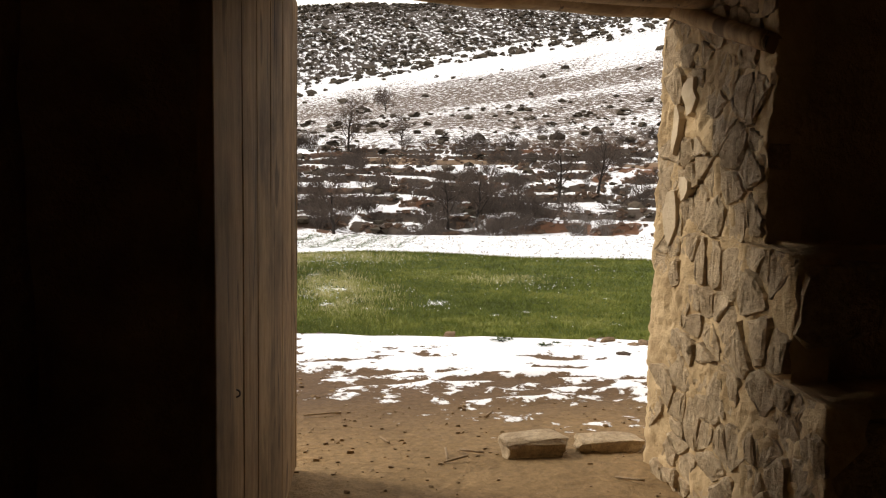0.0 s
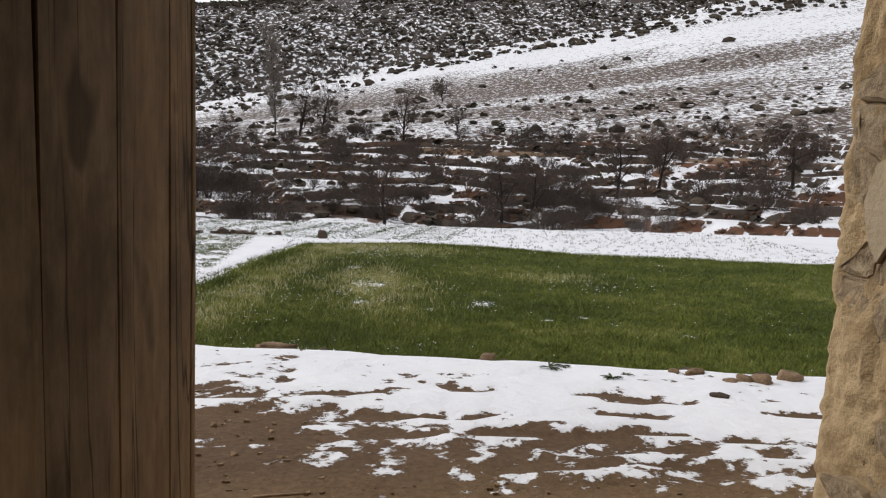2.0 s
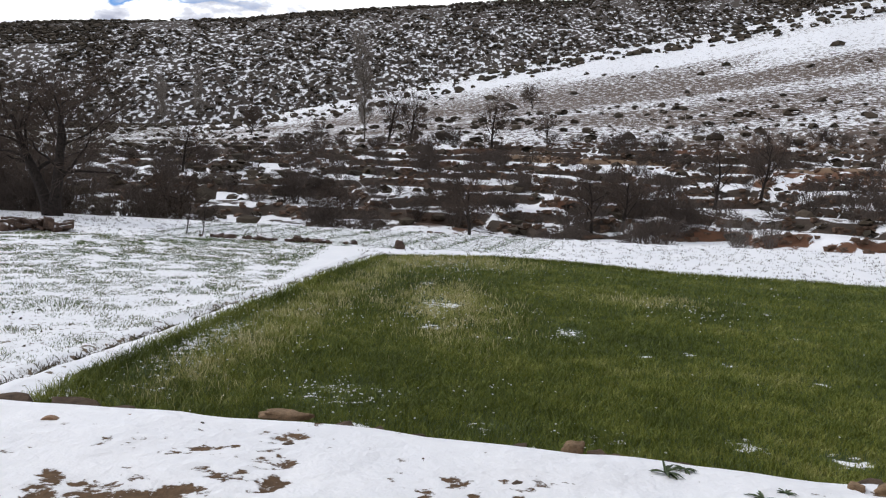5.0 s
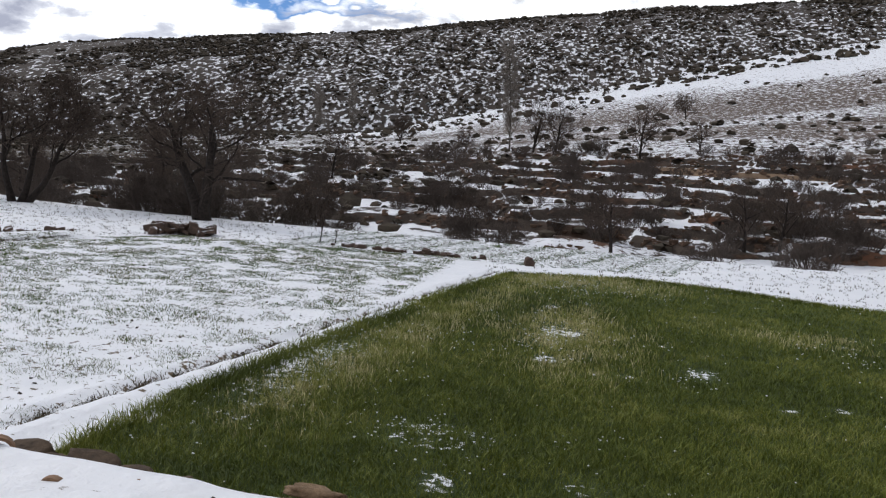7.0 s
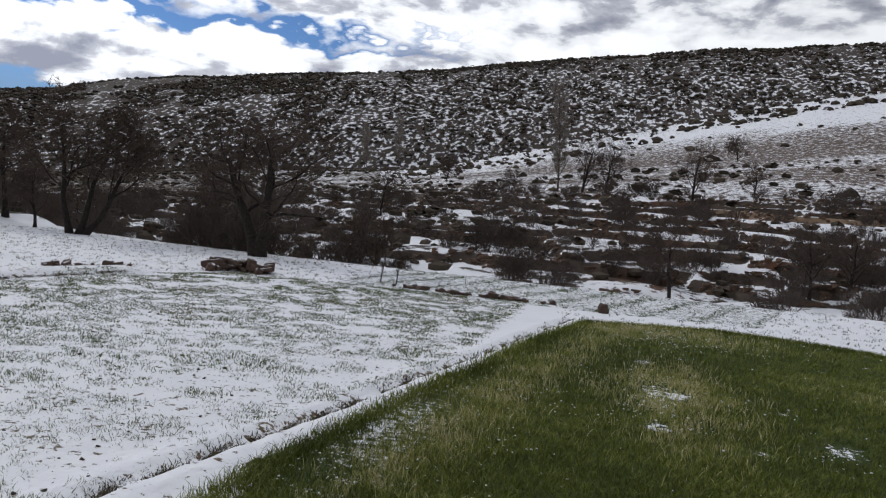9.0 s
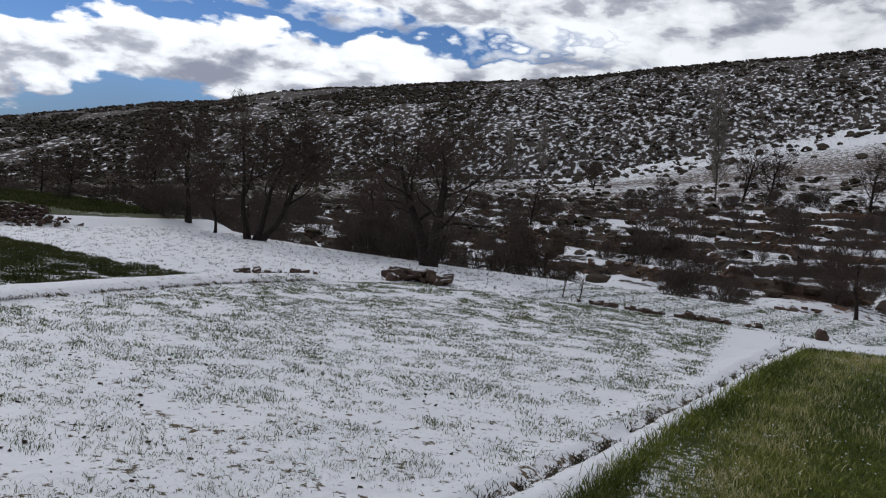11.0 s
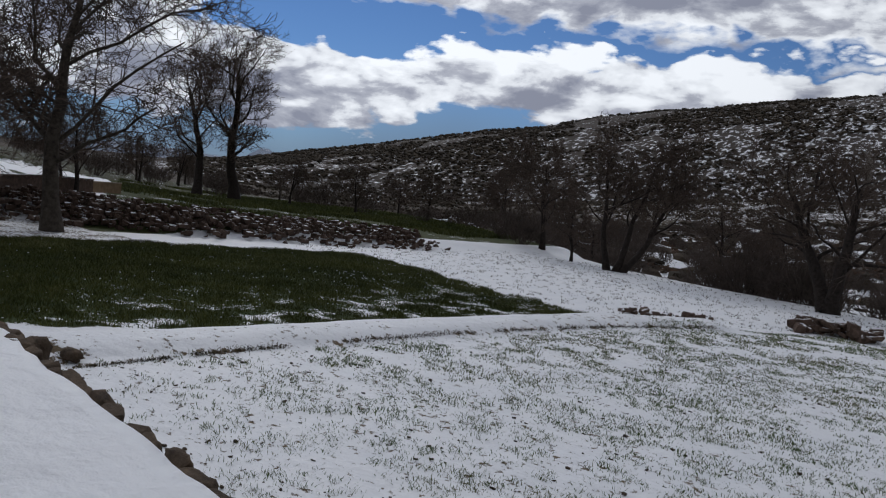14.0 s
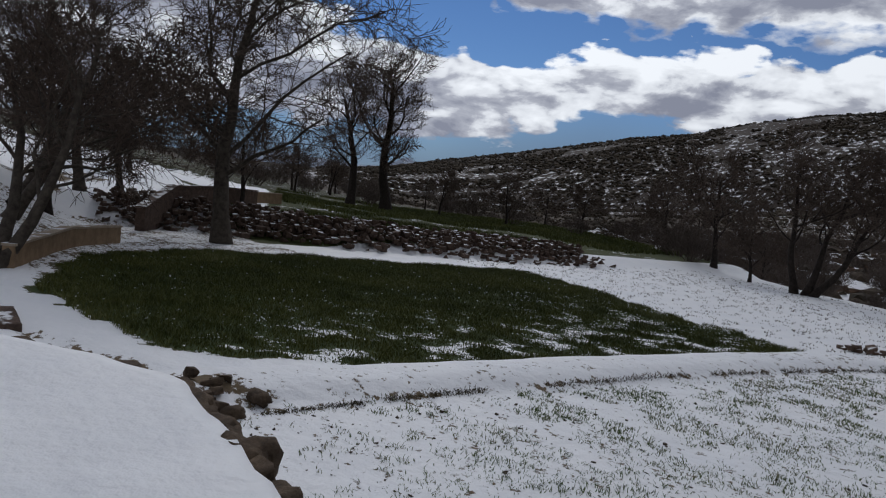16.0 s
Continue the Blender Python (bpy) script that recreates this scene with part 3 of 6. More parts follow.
    quads = np.stack([i[:-1, :-1], i[:-1, 1:], i[1:, 1:], i[1:, :-1]], -1).reshape(-1, 4)
    me = np_mesh("ground", np.stack([X, Y, Z], -1).reshape(-1, 3), quads, GROUND, True)
    for name, data in (("snow", snow), ("far", far)):
        a = me.attributes.new(name, "FLOAT", "POINT")
        a.data.foreach_set("value", data.astype(np.float32).ravel())
    a = me.attributes.new("soil", "FLOAT_COLOR", "POINT")
    a.data.foreach_set("color", np.concatenate([soil, np.ones(soil.shape[:2] + (1,))], -1).astype(np.float32).ravel())
    return tagged(new("ground", me), "snow-covered farmland and hills with bare brown soil", "ground", kind="structure")


build_ground()


# ---- house: stone walls, door, room ----
def box(x0, x1, y0, y1, z0, z1, bm=None):
    bm = bm or bmesh.new()
    v = [bm.verts.new((x, y, z)) for z in (z0, z1) for y in (y0, y1) for x in (x0, x1)]
    for f in ((0, 2, 3, 1), (4, 5, 7, 6), (0, 1, 5, 4), (2, 6, 7, 3), (0, 4, 6, 2), (1, 3, 7, 5)):
        bm.faces.new([v[i] for i in f])
    return bm


def rough_box(x0, x1, y0, y1, z0, z1, cell=0.09, amp=0.02, seed=0):
    """A block of masonry with an uneven, plastered surface."""
    bm = box(x0, x1, y0, y1, z0, z1)
    for axis, (lo, hi) in enumerate(((x0, x1), (y0, y1), (z0, z1))):
        n = int((hi - lo) / cell)
        for k in range(1, n):
            no = [0, 0, 0]
            no[axis] = 1
            co = [0, 0, 0]
            co[axis] = lo + (hi - lo) * k / n
            bmesh.ops.bisect_plane(bm, geom=bm.verts[:] + bm.edges[:] + bm.faces[:], plane_co=co, plane_no=no)
    off = Vector((seed * 7.1, seed * 3.7, seed * 1.3))
    for v in bm.verts:
        d = noise.noise_vector(v.co * 4.0 + off) * amp + noise.noise_vector(v.co * 11.0 + off) * amp * 0.5
        v.co += d
    for f in bm.faces:
        f.smooth = True
    return bm


def structure(name, bm, mat, label):
    return tagged(part(name, bm, mat, None), label, "wall" if "wall" in name else name.split("_")[0], kind="structure")


def hull_stone(rng, w, d, h, n=15, boxy=0.72):
    """A broken stone of about w x d x h, centred, as a convex shape."""
    bm = bmesh.new()
    for _ in range(n):
        p = np.array([rng.uniform(-1, 1) for _ in range(3)])
        p = np.sign(p) * np.abs(p) ** (1 - boxy)
        k = max(1.0, float(np.linalg.norm(p)) / 1.32)
        bm.verts.new((p[0] / k * w / 2, p[1] / k * d / 2, p[2] / k * h / 2))
    res = bmesh.ops.convex_hull(bm, input=bm.verts[:])
    bmesh.ops.delete(bm, geom=[g for g in res["geom_interior"] if isinstance(g, bmesh.types.BMVert)], context="VERTS")
    return bm


def chip(bm, mat, seed, cuts, amount, smooth=False):
    """Roughen a stone's faces and make it a mesh."""
    for _ in range(cuts):
        bmesh.ops.triangulate(bm, faces=bm.faces[:])
        bmesh.ops.subdivide_edges(bm, edges=bm.edges[:], cuts=1)
    for v in bm.verts:
        q = v.co + Vector((seed * 5.0, seed * 1.7, 0))
        v.co += noise.noise_vector(q * 2.3) * amount + noise.noise_vector(q * 6.0) * amount * 0.5
    for f in bm.faces:
        f.smooth = smooth
    me = bpy.data.meshes.new("stone")
    bm.to_mesh(me)
    bm.free()
    me.materials.append(mat)
    return me


def stone_meshes(prefix, count, mat, seed, n=15, boxy=0.72):
    rng = random.Random(seed)
    out = []
    for _ in range(count):
        me = bpy.data.meshes.new(prefix)
        bm = hull_stone(rng, 1, 1, 1, n, boxy)
        bm.to_mesh(me)
        bm.free()
        me.materials.append(mat)
        out.append(me)
    return out


ROOM_X0, ROOM_X1, ROOM_Y0, WALL_IN = -1.55, 3.2, -6.6, -0.8
DOOR_L, DOOR_R, DOOR_H = -0.98, 0.885, 2.07
structure("wall_front_east", rough_box(DOOR_R + 0.05, 4.4, WALL_IN, 0.0, -0.3, 2.9, 0.11, 0.03, 1), MUD, "thick rubble stone wall set in ochre mud mortar")
structure("wall_front_west", rough_box(-4.4, DOOR_L, WALL_IN, 0.0, -0.3, 2.9, 0.16, 0.02, 2), MUD, "thick mud-plastered stone wall beside the doorway")
structure("wall_front_above", rough_box(DOOR_L, DOOR_R, WALL_IN, 0.0, 2.36, 2.9, 0.15, 0.02, 3), MUD, "mud-plastered masonry above the timber lintel")
structure("wall_west", rough_box(ROOM_X0 - 0.5, ROOM_X0, ROOM_Y0, WALL_IN, -0.3, 2.9, 0.2, 0.03, 4), MUD, "dim uneven mud-plastered side wall")
structure("wall_east", rough_box(ROOM_X1, ROOM_X1 + 0.5, ROOM_Y0, WALL_IN, -0.3, 2.9, 0.3, 0.02, 5), MUD, "dark mud-plastered side wall")
structure("wall_back", rough_box(ROOM_X0 - 0.5, ROOM_X1 + 0.5, ROOM_Y0 - 0.5, ROOM_Y0, -0.3, 2.9, 0.3, 0.02, 6), MUD, "dark mud-plastered back wall")
structure("ceiling", box(ROOM_X0 - 0.5, ROOM_X1 + 0.5, ROOM_Y0 - 0.5, WALL_IN - 0.003, 2.55, 2.75), WOOD, "dark boarded ceiling under the earth roof")
structure("roof", rough_box(-4.7, 4.7, ROOM_Y0 - 0.8, 0.35, 2.9, 3.12, 0.4, 0.03, 7), MUD, "flat packed-earth roof slab of the farmhouse")
for k, (z0, z1, y1) in enumerate(((-0.2, 0.70, -1.22), (0.70, 1.16, -1.0))):
    structure("wall_ledge", rough_box(DOOR_R + 0.02 + 0.03 * k, ROOM_X1, y1, WALL_IN - 0.002, z0, z1, 0.1, 0.025, 9 + k), MUD, "stepped rubble ledge at the foot of the inner wall")


def log(name, p0, p1, r, mat, parent, seed, sides=12, rings=9):
    rng = random.Random(seed)
    p0, p1 = Vector(p0), Vector(p1)
    ax = (p1 - p0).normalized()
    u = ax.orthogonal().normalized()
    w = ax.cross(u)
    bm = bmesh.new()
    rows = []
    for i in range(rings):
        c = p0.lerp(p1, i / (rings - 1)) + u * rng.uniform(-1, 1) * r * 0.06 + w * rng.uniform(-1, 1) * r * 0.06
        rows.append([bm.verts.new(c + (u * math.cos(a) + w * math.sin(a)) * r * (1 + 0.10 * noise.noise(Vector((math.cos(a) * 2, math.sin(a) * 2, i * 0.4 + seed)))))
                     for a in [2 * math.pi * j / sides for j in range(sides)]])
    for a, b in zip(rows, rows[1:]):
        for j in range(sides):
            bm.faces.new((a[j], a[(j + 1) % sides], b[(j + 1) % sides], b[j])).smooth = True
    bm.faces.new(rows[0][::-1])
    bm.faces.new(rows[-1])
    return part(name, bm, mat, parent)


lintel = tagged(new("lintel"), "rough wooden log lintel over the doorway", "lintel", kind="structure")
for k, y in enumerate((-0.13, -0.40, -0.67)):
    log("beam", (DOOR_L - 0.25, y, 2.205 + 0.01 * k), (DOOR_R + 0.3, y, 2.21 - 0.01 * k), 0.14, WOOD, lintel, 20 + k)
for k in range(5):
    beam = log("ceiling_beam", (ROOM_X0 - 0.2, -1.6 - 1.1 * k, 2.45), (ROOM_X1 + 0.2, -1.6 - 1.1 * k, 2.44), 0.10, WOOD, None, 30 + k)
    tagged(beam, "dark round ceiling beam resting on the walls", "beam", "ceiling beams", "structure")
brace = log("corner_timber", (0.84, -0.15, 2.10), (0.87, -0.84, 1.86), 0.035, WOOD, None, 41)
tagged(brace, "slanting round timber in the door's upper corner", "timber", kind="structure")


def build_jamb():
    """Slabs of stone set on edge in the mud of the doorway's reveal, with flakes of old plaster near its outer edge."""
    wall = bpy.data.objects["wall_front_east"]
    rng = random.Random(11)
    # mud bedding with a torn surface
    ny, nz = 70, 150
    bm = bmesh.new()
    grid = []
    for i in range(nz + 1):
        z = -0.05 + 2.14 * i / nz
        back = -0.82 if z > 1.16 else (-1.02 if z > 0.7 else -1.24)
        row = []
        for j in range(ny + 1):
            y = 0.015 + (back - 0.03) * j / ny
            q = Vector((0, y * 5.5, z * 2.6))
            d = 0.016 * noise.noise(q) + 0.012 * noise.noise(q * 2.7) + 0.012 * noise.noise(q * 6.0) + 0.010 * noise.noise(q * 14.0) - 0.02 * max(0, 0.35 - abs(noise.noise(q * 1.6 + Vector((3, 0, 0))) * 2.2))
            row.append(bm.verts.new((DOOR_R - 0.001 - d, y + 0.02 * noise.noise(Vector((z * 3, 7, 0))), z)))
        grid.append(row)
    for r0, r1 in zip(grid, grid[1:]):
        for j in range(ny):
            bm.faces.new((r0[j], r1[j], r1[j + 1], r0[j + 1])).smooth = True
    edge = [e for e in bm.edges if e.is_boundary]
    ext = bmesh.ops.extrude_edge_only(bm, edges=edge)["geom"]
    for v in ext:
        if isinstance(v, bmesh.types.BMVert):
            v.co.x += 0.14
    bmesh.ops.recalc_face_normals(bm, faces=bm.faces[:])
    part("mortar", bm, MUD, wall, "torn ochre mud mortar")
    shapes = []
    for k in range(16):
        sb = hull_stone(rng, 1, 1, 1, 24, 0.62)
        shapes.append(chip(sb, STONE, k, 2, 0.07))
    # rubble fitted together: every stone fills the room between its neighbours
    def nearer(poly, a, b):
        mx, my, nx, ny = (a[0] + b[0]) / 2, (a[1] + b[1]) / 2, b[0] - a[0], b[1] - a[1]
        out = []
        for (x0, y0), (x1, y1) in zip(poly, poly[1:] + poly[:1]):
            d0, d1 = (x0 - mx) * nx + (y0 - my) * ny, (x1 - mx) * nx + (y1 - my) * ny
            if d0 <= 0:
                out.append((x0, y0))
            if d0 * d1 < 0:
                t = d0 / (d0 - d1)
                out.append((x0 + (x1 - x0) * t, y0 + (y1 - y0) * t))
        return out

    seeds = []
    for i in range(11):
        z = -0.02 + 0.205 * i
        back = -0.82 if z > 1.16 else (-1.02 if z > 0.7 else -1.24)
        y = -0.03 - 0.06 * (i % 2)
        while y > back + 0.03:
            wide = rng.uniform(0.06, 0.13) * (1.0 if y > -0.4 else 1.35)
            seeds.append((y - wide / 2, z + rng.uniform(-0.085, 0.085)))
            if rng.random() < 0.3:
                seeds.append((y - wide * rng.random(), z + rng.uniform(0.05, 0.1)))
            y -= wide
    for a in seeds:
        back = -0.83 if a[1] > 1.16 else (-1.03 if a[1] > 0.7 else -1.25)
        top = 2.08 if a[0] > -0.82 else (1.15 if a[0] > -1.02 else 0.69)
        poly = [(max(back, a[0] - 0.22), max(-0.06, a[1] - 0.2)), (min(0.0, a[0] + 0.22), max(-0.06, a[1] - 0.2)),
                (min(0.0, a[0] + 0.22), min(top, a[1] + 0.2)), (max(back, a[0] - 0.22), min(top, a[1] + 0.2))]
        for b in seeds:
            if b != a and abs(b[0] - a[0]) < 0.5 and abs(b[1] - a[1]) < 0.5:
                poly = nearer(poly, a, b)
                if len(poly) < 3:
                    break
        if len(poly) < 3 or rng.random() < (0.3 if a[0] > -0.2 else 0.05):
            continue
        cu, cv = sum(q[0] for q in poly) / len(poly), sum(q[1] for q in poly) / len(poly)
        ring = []
        for (x0, y0), (x1, y1) in zip(poly, poly[1:] + poly[:1]):
            for t in ((0.12, 0.5, 0.88) if math.hypot(x1 - x0, y1 - y0) > 0.06 else (0.3,)):
                ring.append((x0 + (x1 - x0) * t - cu + rng.uniform(-0.007, 0.007), y0 + (y1 - y0) * t - cv + rng.uniform(-0.007, 0.007)))
        proud = rng.uniform(-0.006, 0.018)
        slant, tip = rng.uniform(-0.11, 0.11), rng.uniform(-0.10, 0.10)
        bm = bmesh.new()
        rows = []
        for shrink, x in ((0.95, 0.09), (0.95, 0.012), (0.89, -0.75 * proud), (0.66, -proud)):
            rows.append([bm.verts.new((x + (slant * u + tip * v + rng.uniform(-0.005, 0.005)) * (x < 0.05), u * shrink, v * shrink)) for u, v in ring])
        n = len(ring)
        for r0, r1 in zip(rows, rows[1:]):
            for j in range(n):
                bm.faces.new((r0[j], r0[(j + 1) % n], r1[(j + 1) % n], r1[j]))
        bm.faces.new(rows[-1])
        bmesh.ops.triangulate(bm, faces=[f for f in bm.faces if len(f.verts) > 4])
        bmesh.ops.recalc_face_normals(bm, faces=bm.faces[:])
        ob = part("stone", bm, STONE, wall)
        ob.matrix_basis = pose(DOOR_R - 0.004, cu, cv)
    for k in range(4):
        bm = bmesh.new()
        w, hh = rng.uniform(0.03, 0.06), rng.uniform(0.05, 0.13)
        ring = [(math.cos(a) * w * rng.uniform(0.6, 1.2), math.sin(a) * hh * rng.uniform(0.6, 1.2)) for a in [2 * math.pi * i / 9 for i in range(9)]]
        f = [bm.verts.new((-0.006, u, v)) for u, v in ring]
        g = [bm.verts.new((0.03, u * 1.1, v * 1.1)) for u, v in ring]
        bm.faces.new(f)
        for i in range(9):
            bm.faces.new((f[i], f[(i + 1) % 9], g[(i + 1) % 9], g[i]))
        bmesh.ops.recalc_face_normals(bm, faces=bm.faces[:])
        ob = part("plaster_flake", bm, FLAKE, wall, "pale flake of old plaster")
        ob.matrix_basis = pose(DOOR_R - 0.018, -0.06 - 0.24 * rng.random(), 0.9 + 1.1 * rng.random(), 0, rng.uniform(-4, 4), rng.uniform(-5, 5))
    # larger blocks on the ledges' corner and the inner face
    for (x, y, z, sx, sy, sz) in ((1.02, -1.02, 0.98, 0.36, 0.14, 0.30), (1.0, -1.2, 0.48, 0.40, 0.18, 0.36),
                                  (1.05, -1.22, 0.16, 0.44, 0.16, 0.26), (1.45, -1.2, 0.52, 0.42, 0.14, 0.30), (1.45, -0.98, 1.0, 0.40, 0.12, 0.24), (1.9, -1.2, 0.5, 0.4, 0.12, 0.34), (1.5, -1.22, 0.14, 0.4, 0.14, 0.22)):
        ob = part("stone", rng.choice(shapes), None, wall)
        ob.matrix_basis = pose(x + 0.03, y, z, rng.uniform(-4, 4), rng.uniform(-4, 4), rng.uniform(-4, 4)) @ Matrix.Diagonal((sx, sy, sz, 1))


FLAKE = plain_material("old_plaster", (0.52, 0.41, 0.27), (0.66, 0.54, 0.38), 9.0, 0.95, 0.4)


def build_door():
    """The plank leaf, swung into the room."""
    door = tagged(new("door_1"), "weathered vertical-plank wooden door standing open into the dark room", "door", kind="structure")
    rng = random.Random(3)
    far, near = Vector((-0.765, 0.17, 0)), Vector((-0.975, -1.42, 0))
    ax = (near - far).normalized()
    out = Vector((ax.y, -ax.x, 0))
    out = out if out.x > 0 else -out
    total = (near - far).length
    seams = [0.0, 0.035, 0.18, 0.46, 0.745, 1.01, 1.25, total]
    for a, b in zip(seams, seams[1:]):
        bm = bmesh.new()
        n = 26
        gap = 0.0008 + rng.random() ** 2 * 0.004
        rows = []
        lo, hi = 0.02 + rng.random() * 0.03, 2.09
        for i in range(n + 1):
            z = lo + (hi - lo) * i / n
            wob0 = 0.004 * noise.noise(Vector((a * 9, z * 2.3, 1))) + (0.005 if a > 0.7 and a < 0.8 and 1.2 < z < 1.65 else 0)
            wob1 = 0.004 * noise.noise(Vector((b * 9, z * 2.3, 5)))
            face = 0.02 + 0.004 * noise.noise(Vector((a * 5, z * 1.4, 9)))
            s0, s1 = a + gap + max(0, wob0), b - gap - max(0, wob1)
            ring = []
            for s, o in ((s0, -0.02), (s1, -0.02), (s1, face - 0.003), (s1 - 0.003, face), ((s0 + s1) / 2, face + 0.001), (s0 + 0.003, face), (s0, face - 0.003)):
                p = far + ax * s + out * o
                ring.append(bm.verts.new((p.x, p.y, z)))
            rows.append(ring)
        for r0, r1 in zip(rows, rows[1:]):
            for j in range(7):
                bm.faces.new((r0[j], r0[(j + 1) % 7], r1[(j + 1) % 7], r1[j]))
        bm.faces.new(rows[0][::-1])
        bm.faces.new(rows[-1])
        bmesh.ops.recalc_face_normals(bm, faces=bm.faces[:])
        part("plank", bm, WOOD, door)
    for z in (0.35, 1.75):
        bm = bmesh.new()
        pts = [far + ax * s - out * o for s, o in ((0.06, 0.021), (total - 0.06, 0.021), (total - 0.06, 0.07), (0.06, 0.07))]
        lo = [bm.verts.new((p.x, p.y, z - 0.06)) for p in pts]
        hi = [bm.verts.new((p.x, p.y, z + 0.06)) for p in pts]
        bm.faces.new(lo[::-1])
        bm.faces.new(hi)
        for j in range(4):
            bm.faces.new((lo[j], lo[(j + 1) % 4], hi[(j + 1) % 4], hi[j]))
        part("ledge", bm, WOOD, door)
    bm = bmesh.new()
    c = far + ax * 1.36 + out * 0.045 + Vector((0, 0, 0.78))
    prev = None
    for k in range(11):
        a = math.pi * k / 10
        ring = []
        for j in range(6):
            b = 2 * math.pi * j / 6
            rr = 0.010 + 0.0025 * math.cos(b)
            p = c + Vector((0, 0, 1)) * (math.cos(a) * rr) + out * (math.sin(a) * rr - 0.024) + ax * 0.005 * math.sin(b)
            ring.append(bm.verts.new(p))
        if prev:
            for j in range(6):
                bm.faces.new((prev[j], prev[(j + 1) % 6], ring[(j + 1) % 6], ring[j]))
        prev = ring
    part("door_handle", bm, IRON, door, "rusty iron staple handle")


IRON = plain_material("rusty_iron", (0.05, 0.035, 0.03), (0.14, 0.09, 0.06), 30.0, 0.6, 0.3)
build_jamb()
build_door()


# ---- trees and bushes ----
def tubes(branches, mat, name):
    """One mesh from branches: each a (points, radii, sides)."""
    V, F, base = [], [], 0
    for pts, rad, k in branches:
        pts, rad = np.asarray(pts), np.asarray(rad)
        n = len(pts)
        tan = np.gradient(pts, axis=0)
        tan /= np.linalg.norm(tan, axis=1)[:, None] + 1e-9
        ref = np.array([0.31, 0.17, 0.93]) if abs(tan[0][2]) < 0.9 else np.array([1.0, 0.1, 0.0])
        u = np.cross(tan, ref)
        u /= np.linalg.norm(u, axis=1)[:, None] + 1e-9
        w = np.cross(tan, u)
        a = np.arange(k) * 2 * np.pi / k
        ring = pts[:, None] + rad[:, None, None] * (u[:, None] * np.cos(a)[None, :, None] + w[:, None] * np.sin(a)[None, :, None])
        V.append(ring.reshape(-1, 3))
        i = base + np.arange(n * k).reshape(n, k)
        F.append(np.stack([i[:-1], np.roll(i[:-1], -1, 1), np.roll(i[1:], -1, 1), i[1:]], -1).reshape(-1, 4))
        base += n * k
    return np_mesh(name, np.concatenate(V), np.concatenate(F), mat, True)


def grow(seed, stems, length, radius, kids, angle, ratio, up, curl, thin=0.006, first=0.35, droop=0.0):
    """Branches of a bare tree. stems: (base, direction) of the trunks; kids, angle and ratio: by level; up: how they bend to the sky."""
    rng = np.random.RandomState(seed)
    wood, twig = [], []
    todo = [(np.array(b, float), np.array(d, float) / np.linalg.norm(d), length, radius, 0) for b, d in stems]
    while todo:
        p, d, ln, r, lv = todo.pop()
        n = (9, 7, 5, 4, 3, 3)[lv]
        pts, dirs = [p], [d]
        for i in range(1, n):
            d = d + rng.normal(0, curl * (1 if lv else 0.5), 3) + np.array([0, 0, up[min(lv, len(up) - 1)] - droop * (lv > 1)])
            d = d / np.linalg.norm(d)
            p = p + d * ln / (n - 1)
            pts.append(p)
            dirs.append(d)
        last = lv == len(kids)
        tip = max(thin * 0.4, r * (0.30 if not last else 0.25))
        rad = np.linspace(max(r, thin), tip, n)
        if lv == 0:
            rad[0] *= 1.35
        (wood if lv <= 1 else twig).append((pts, rad, (9, 6, 4, 3, 3, 3)[lv]))
        if last:
            continue
        m = kids[lv]
        for k in range(m):
            t = first + (1 - first) * (k + rng.rand()) / m if lv == 0 else 0.2 + 0.8 * (k + rng.rand()) / m
            t = min(t, 1.0)
            j = min(n - 2, int(t * (n - 1)))
            f = t * (n - 1) - j
            q = pts[j] * (1 - f) + pts[j + 1] * f
            side = rng.normal(0, 1, 3)
            side -= dirs[j] * side.dot(dirs[j])
            side /= np.linalg.norm(side) + 1e-9
            a = radians(angle[lv] * rng.uniform(0.65, 1.3))
            nd = dirs[j] * math.cos(a) + side * math.sin(a)
            nl = ln * ratio[lv] * rng.uniform(0.65, 1.25) * (1.0 - 0.35 * t)
            nr = (rad[j] * (1 - f) + rad[j + 1] * f) * rng.uniform(0.34, 0.52)
            todo.append((q, nd, nl, max(nr, thin), lv + 1))
    return wood, twig


def tree(name, label, category, seed, bark, twigs, group="", **kw):
    wood, twig = grow(seed, **kw)
    ob = tagged(new(name), label, category, group)
    part("trunk", tubes(wood, bark, "trunk"), None, ob)
    part("crown", tubes(twig, twigs, "crown"), None, ob)
    return ob


def land(x, y):
    return float(land_z(np.array([x], float), np.array([y], float))[0])


def stand(ob, x, y, turn=0.0, size=1.0, sink=0.06):
    """Move a thing built round the origin onto the ground."""
    ob.scale = (size, size, size)
    ob.matrix_basis = pose(x, y, land(x, y) - sink, 0, 0, turn) @ Matrix.Diagonal((size, size, size, 1))
    return ob


def another(ob, x, y, turn, size, sink=0.06):
    c = copy_thing(ob, pose(x, y, land(x, y) - sink, 0, 0, turn))
    c.matrix_basis = pose(x, y, land(x, y) - sink, 0, 0, turn) @ Matrix.Diagonal((size, size, size, 1))
    return c


UP = (0, 0, 1)
rt = random.Random(8)
# old pollard with heavy limbs at the field's far edge
big = tree("bare_tree", "old dark bare tree with a forked trunk at the field edge", "tree", 4, BARK, TWIG,
           stems=[((0, 0, 0), (0.10, 0, 1)), ((-0.12, 0, 0.1), (-0.42, 0.1, 1))], length=3.6, radius=0.21, kids=[10, 8, 6, 5], angle=[56, 48, 48, 48], ratio=[0.74, 0.66, 0.68, 0.7],
           up=(0.02, 0.07, 0.04, 0.03), curl=0.22, thin=0.008, first=0.3)
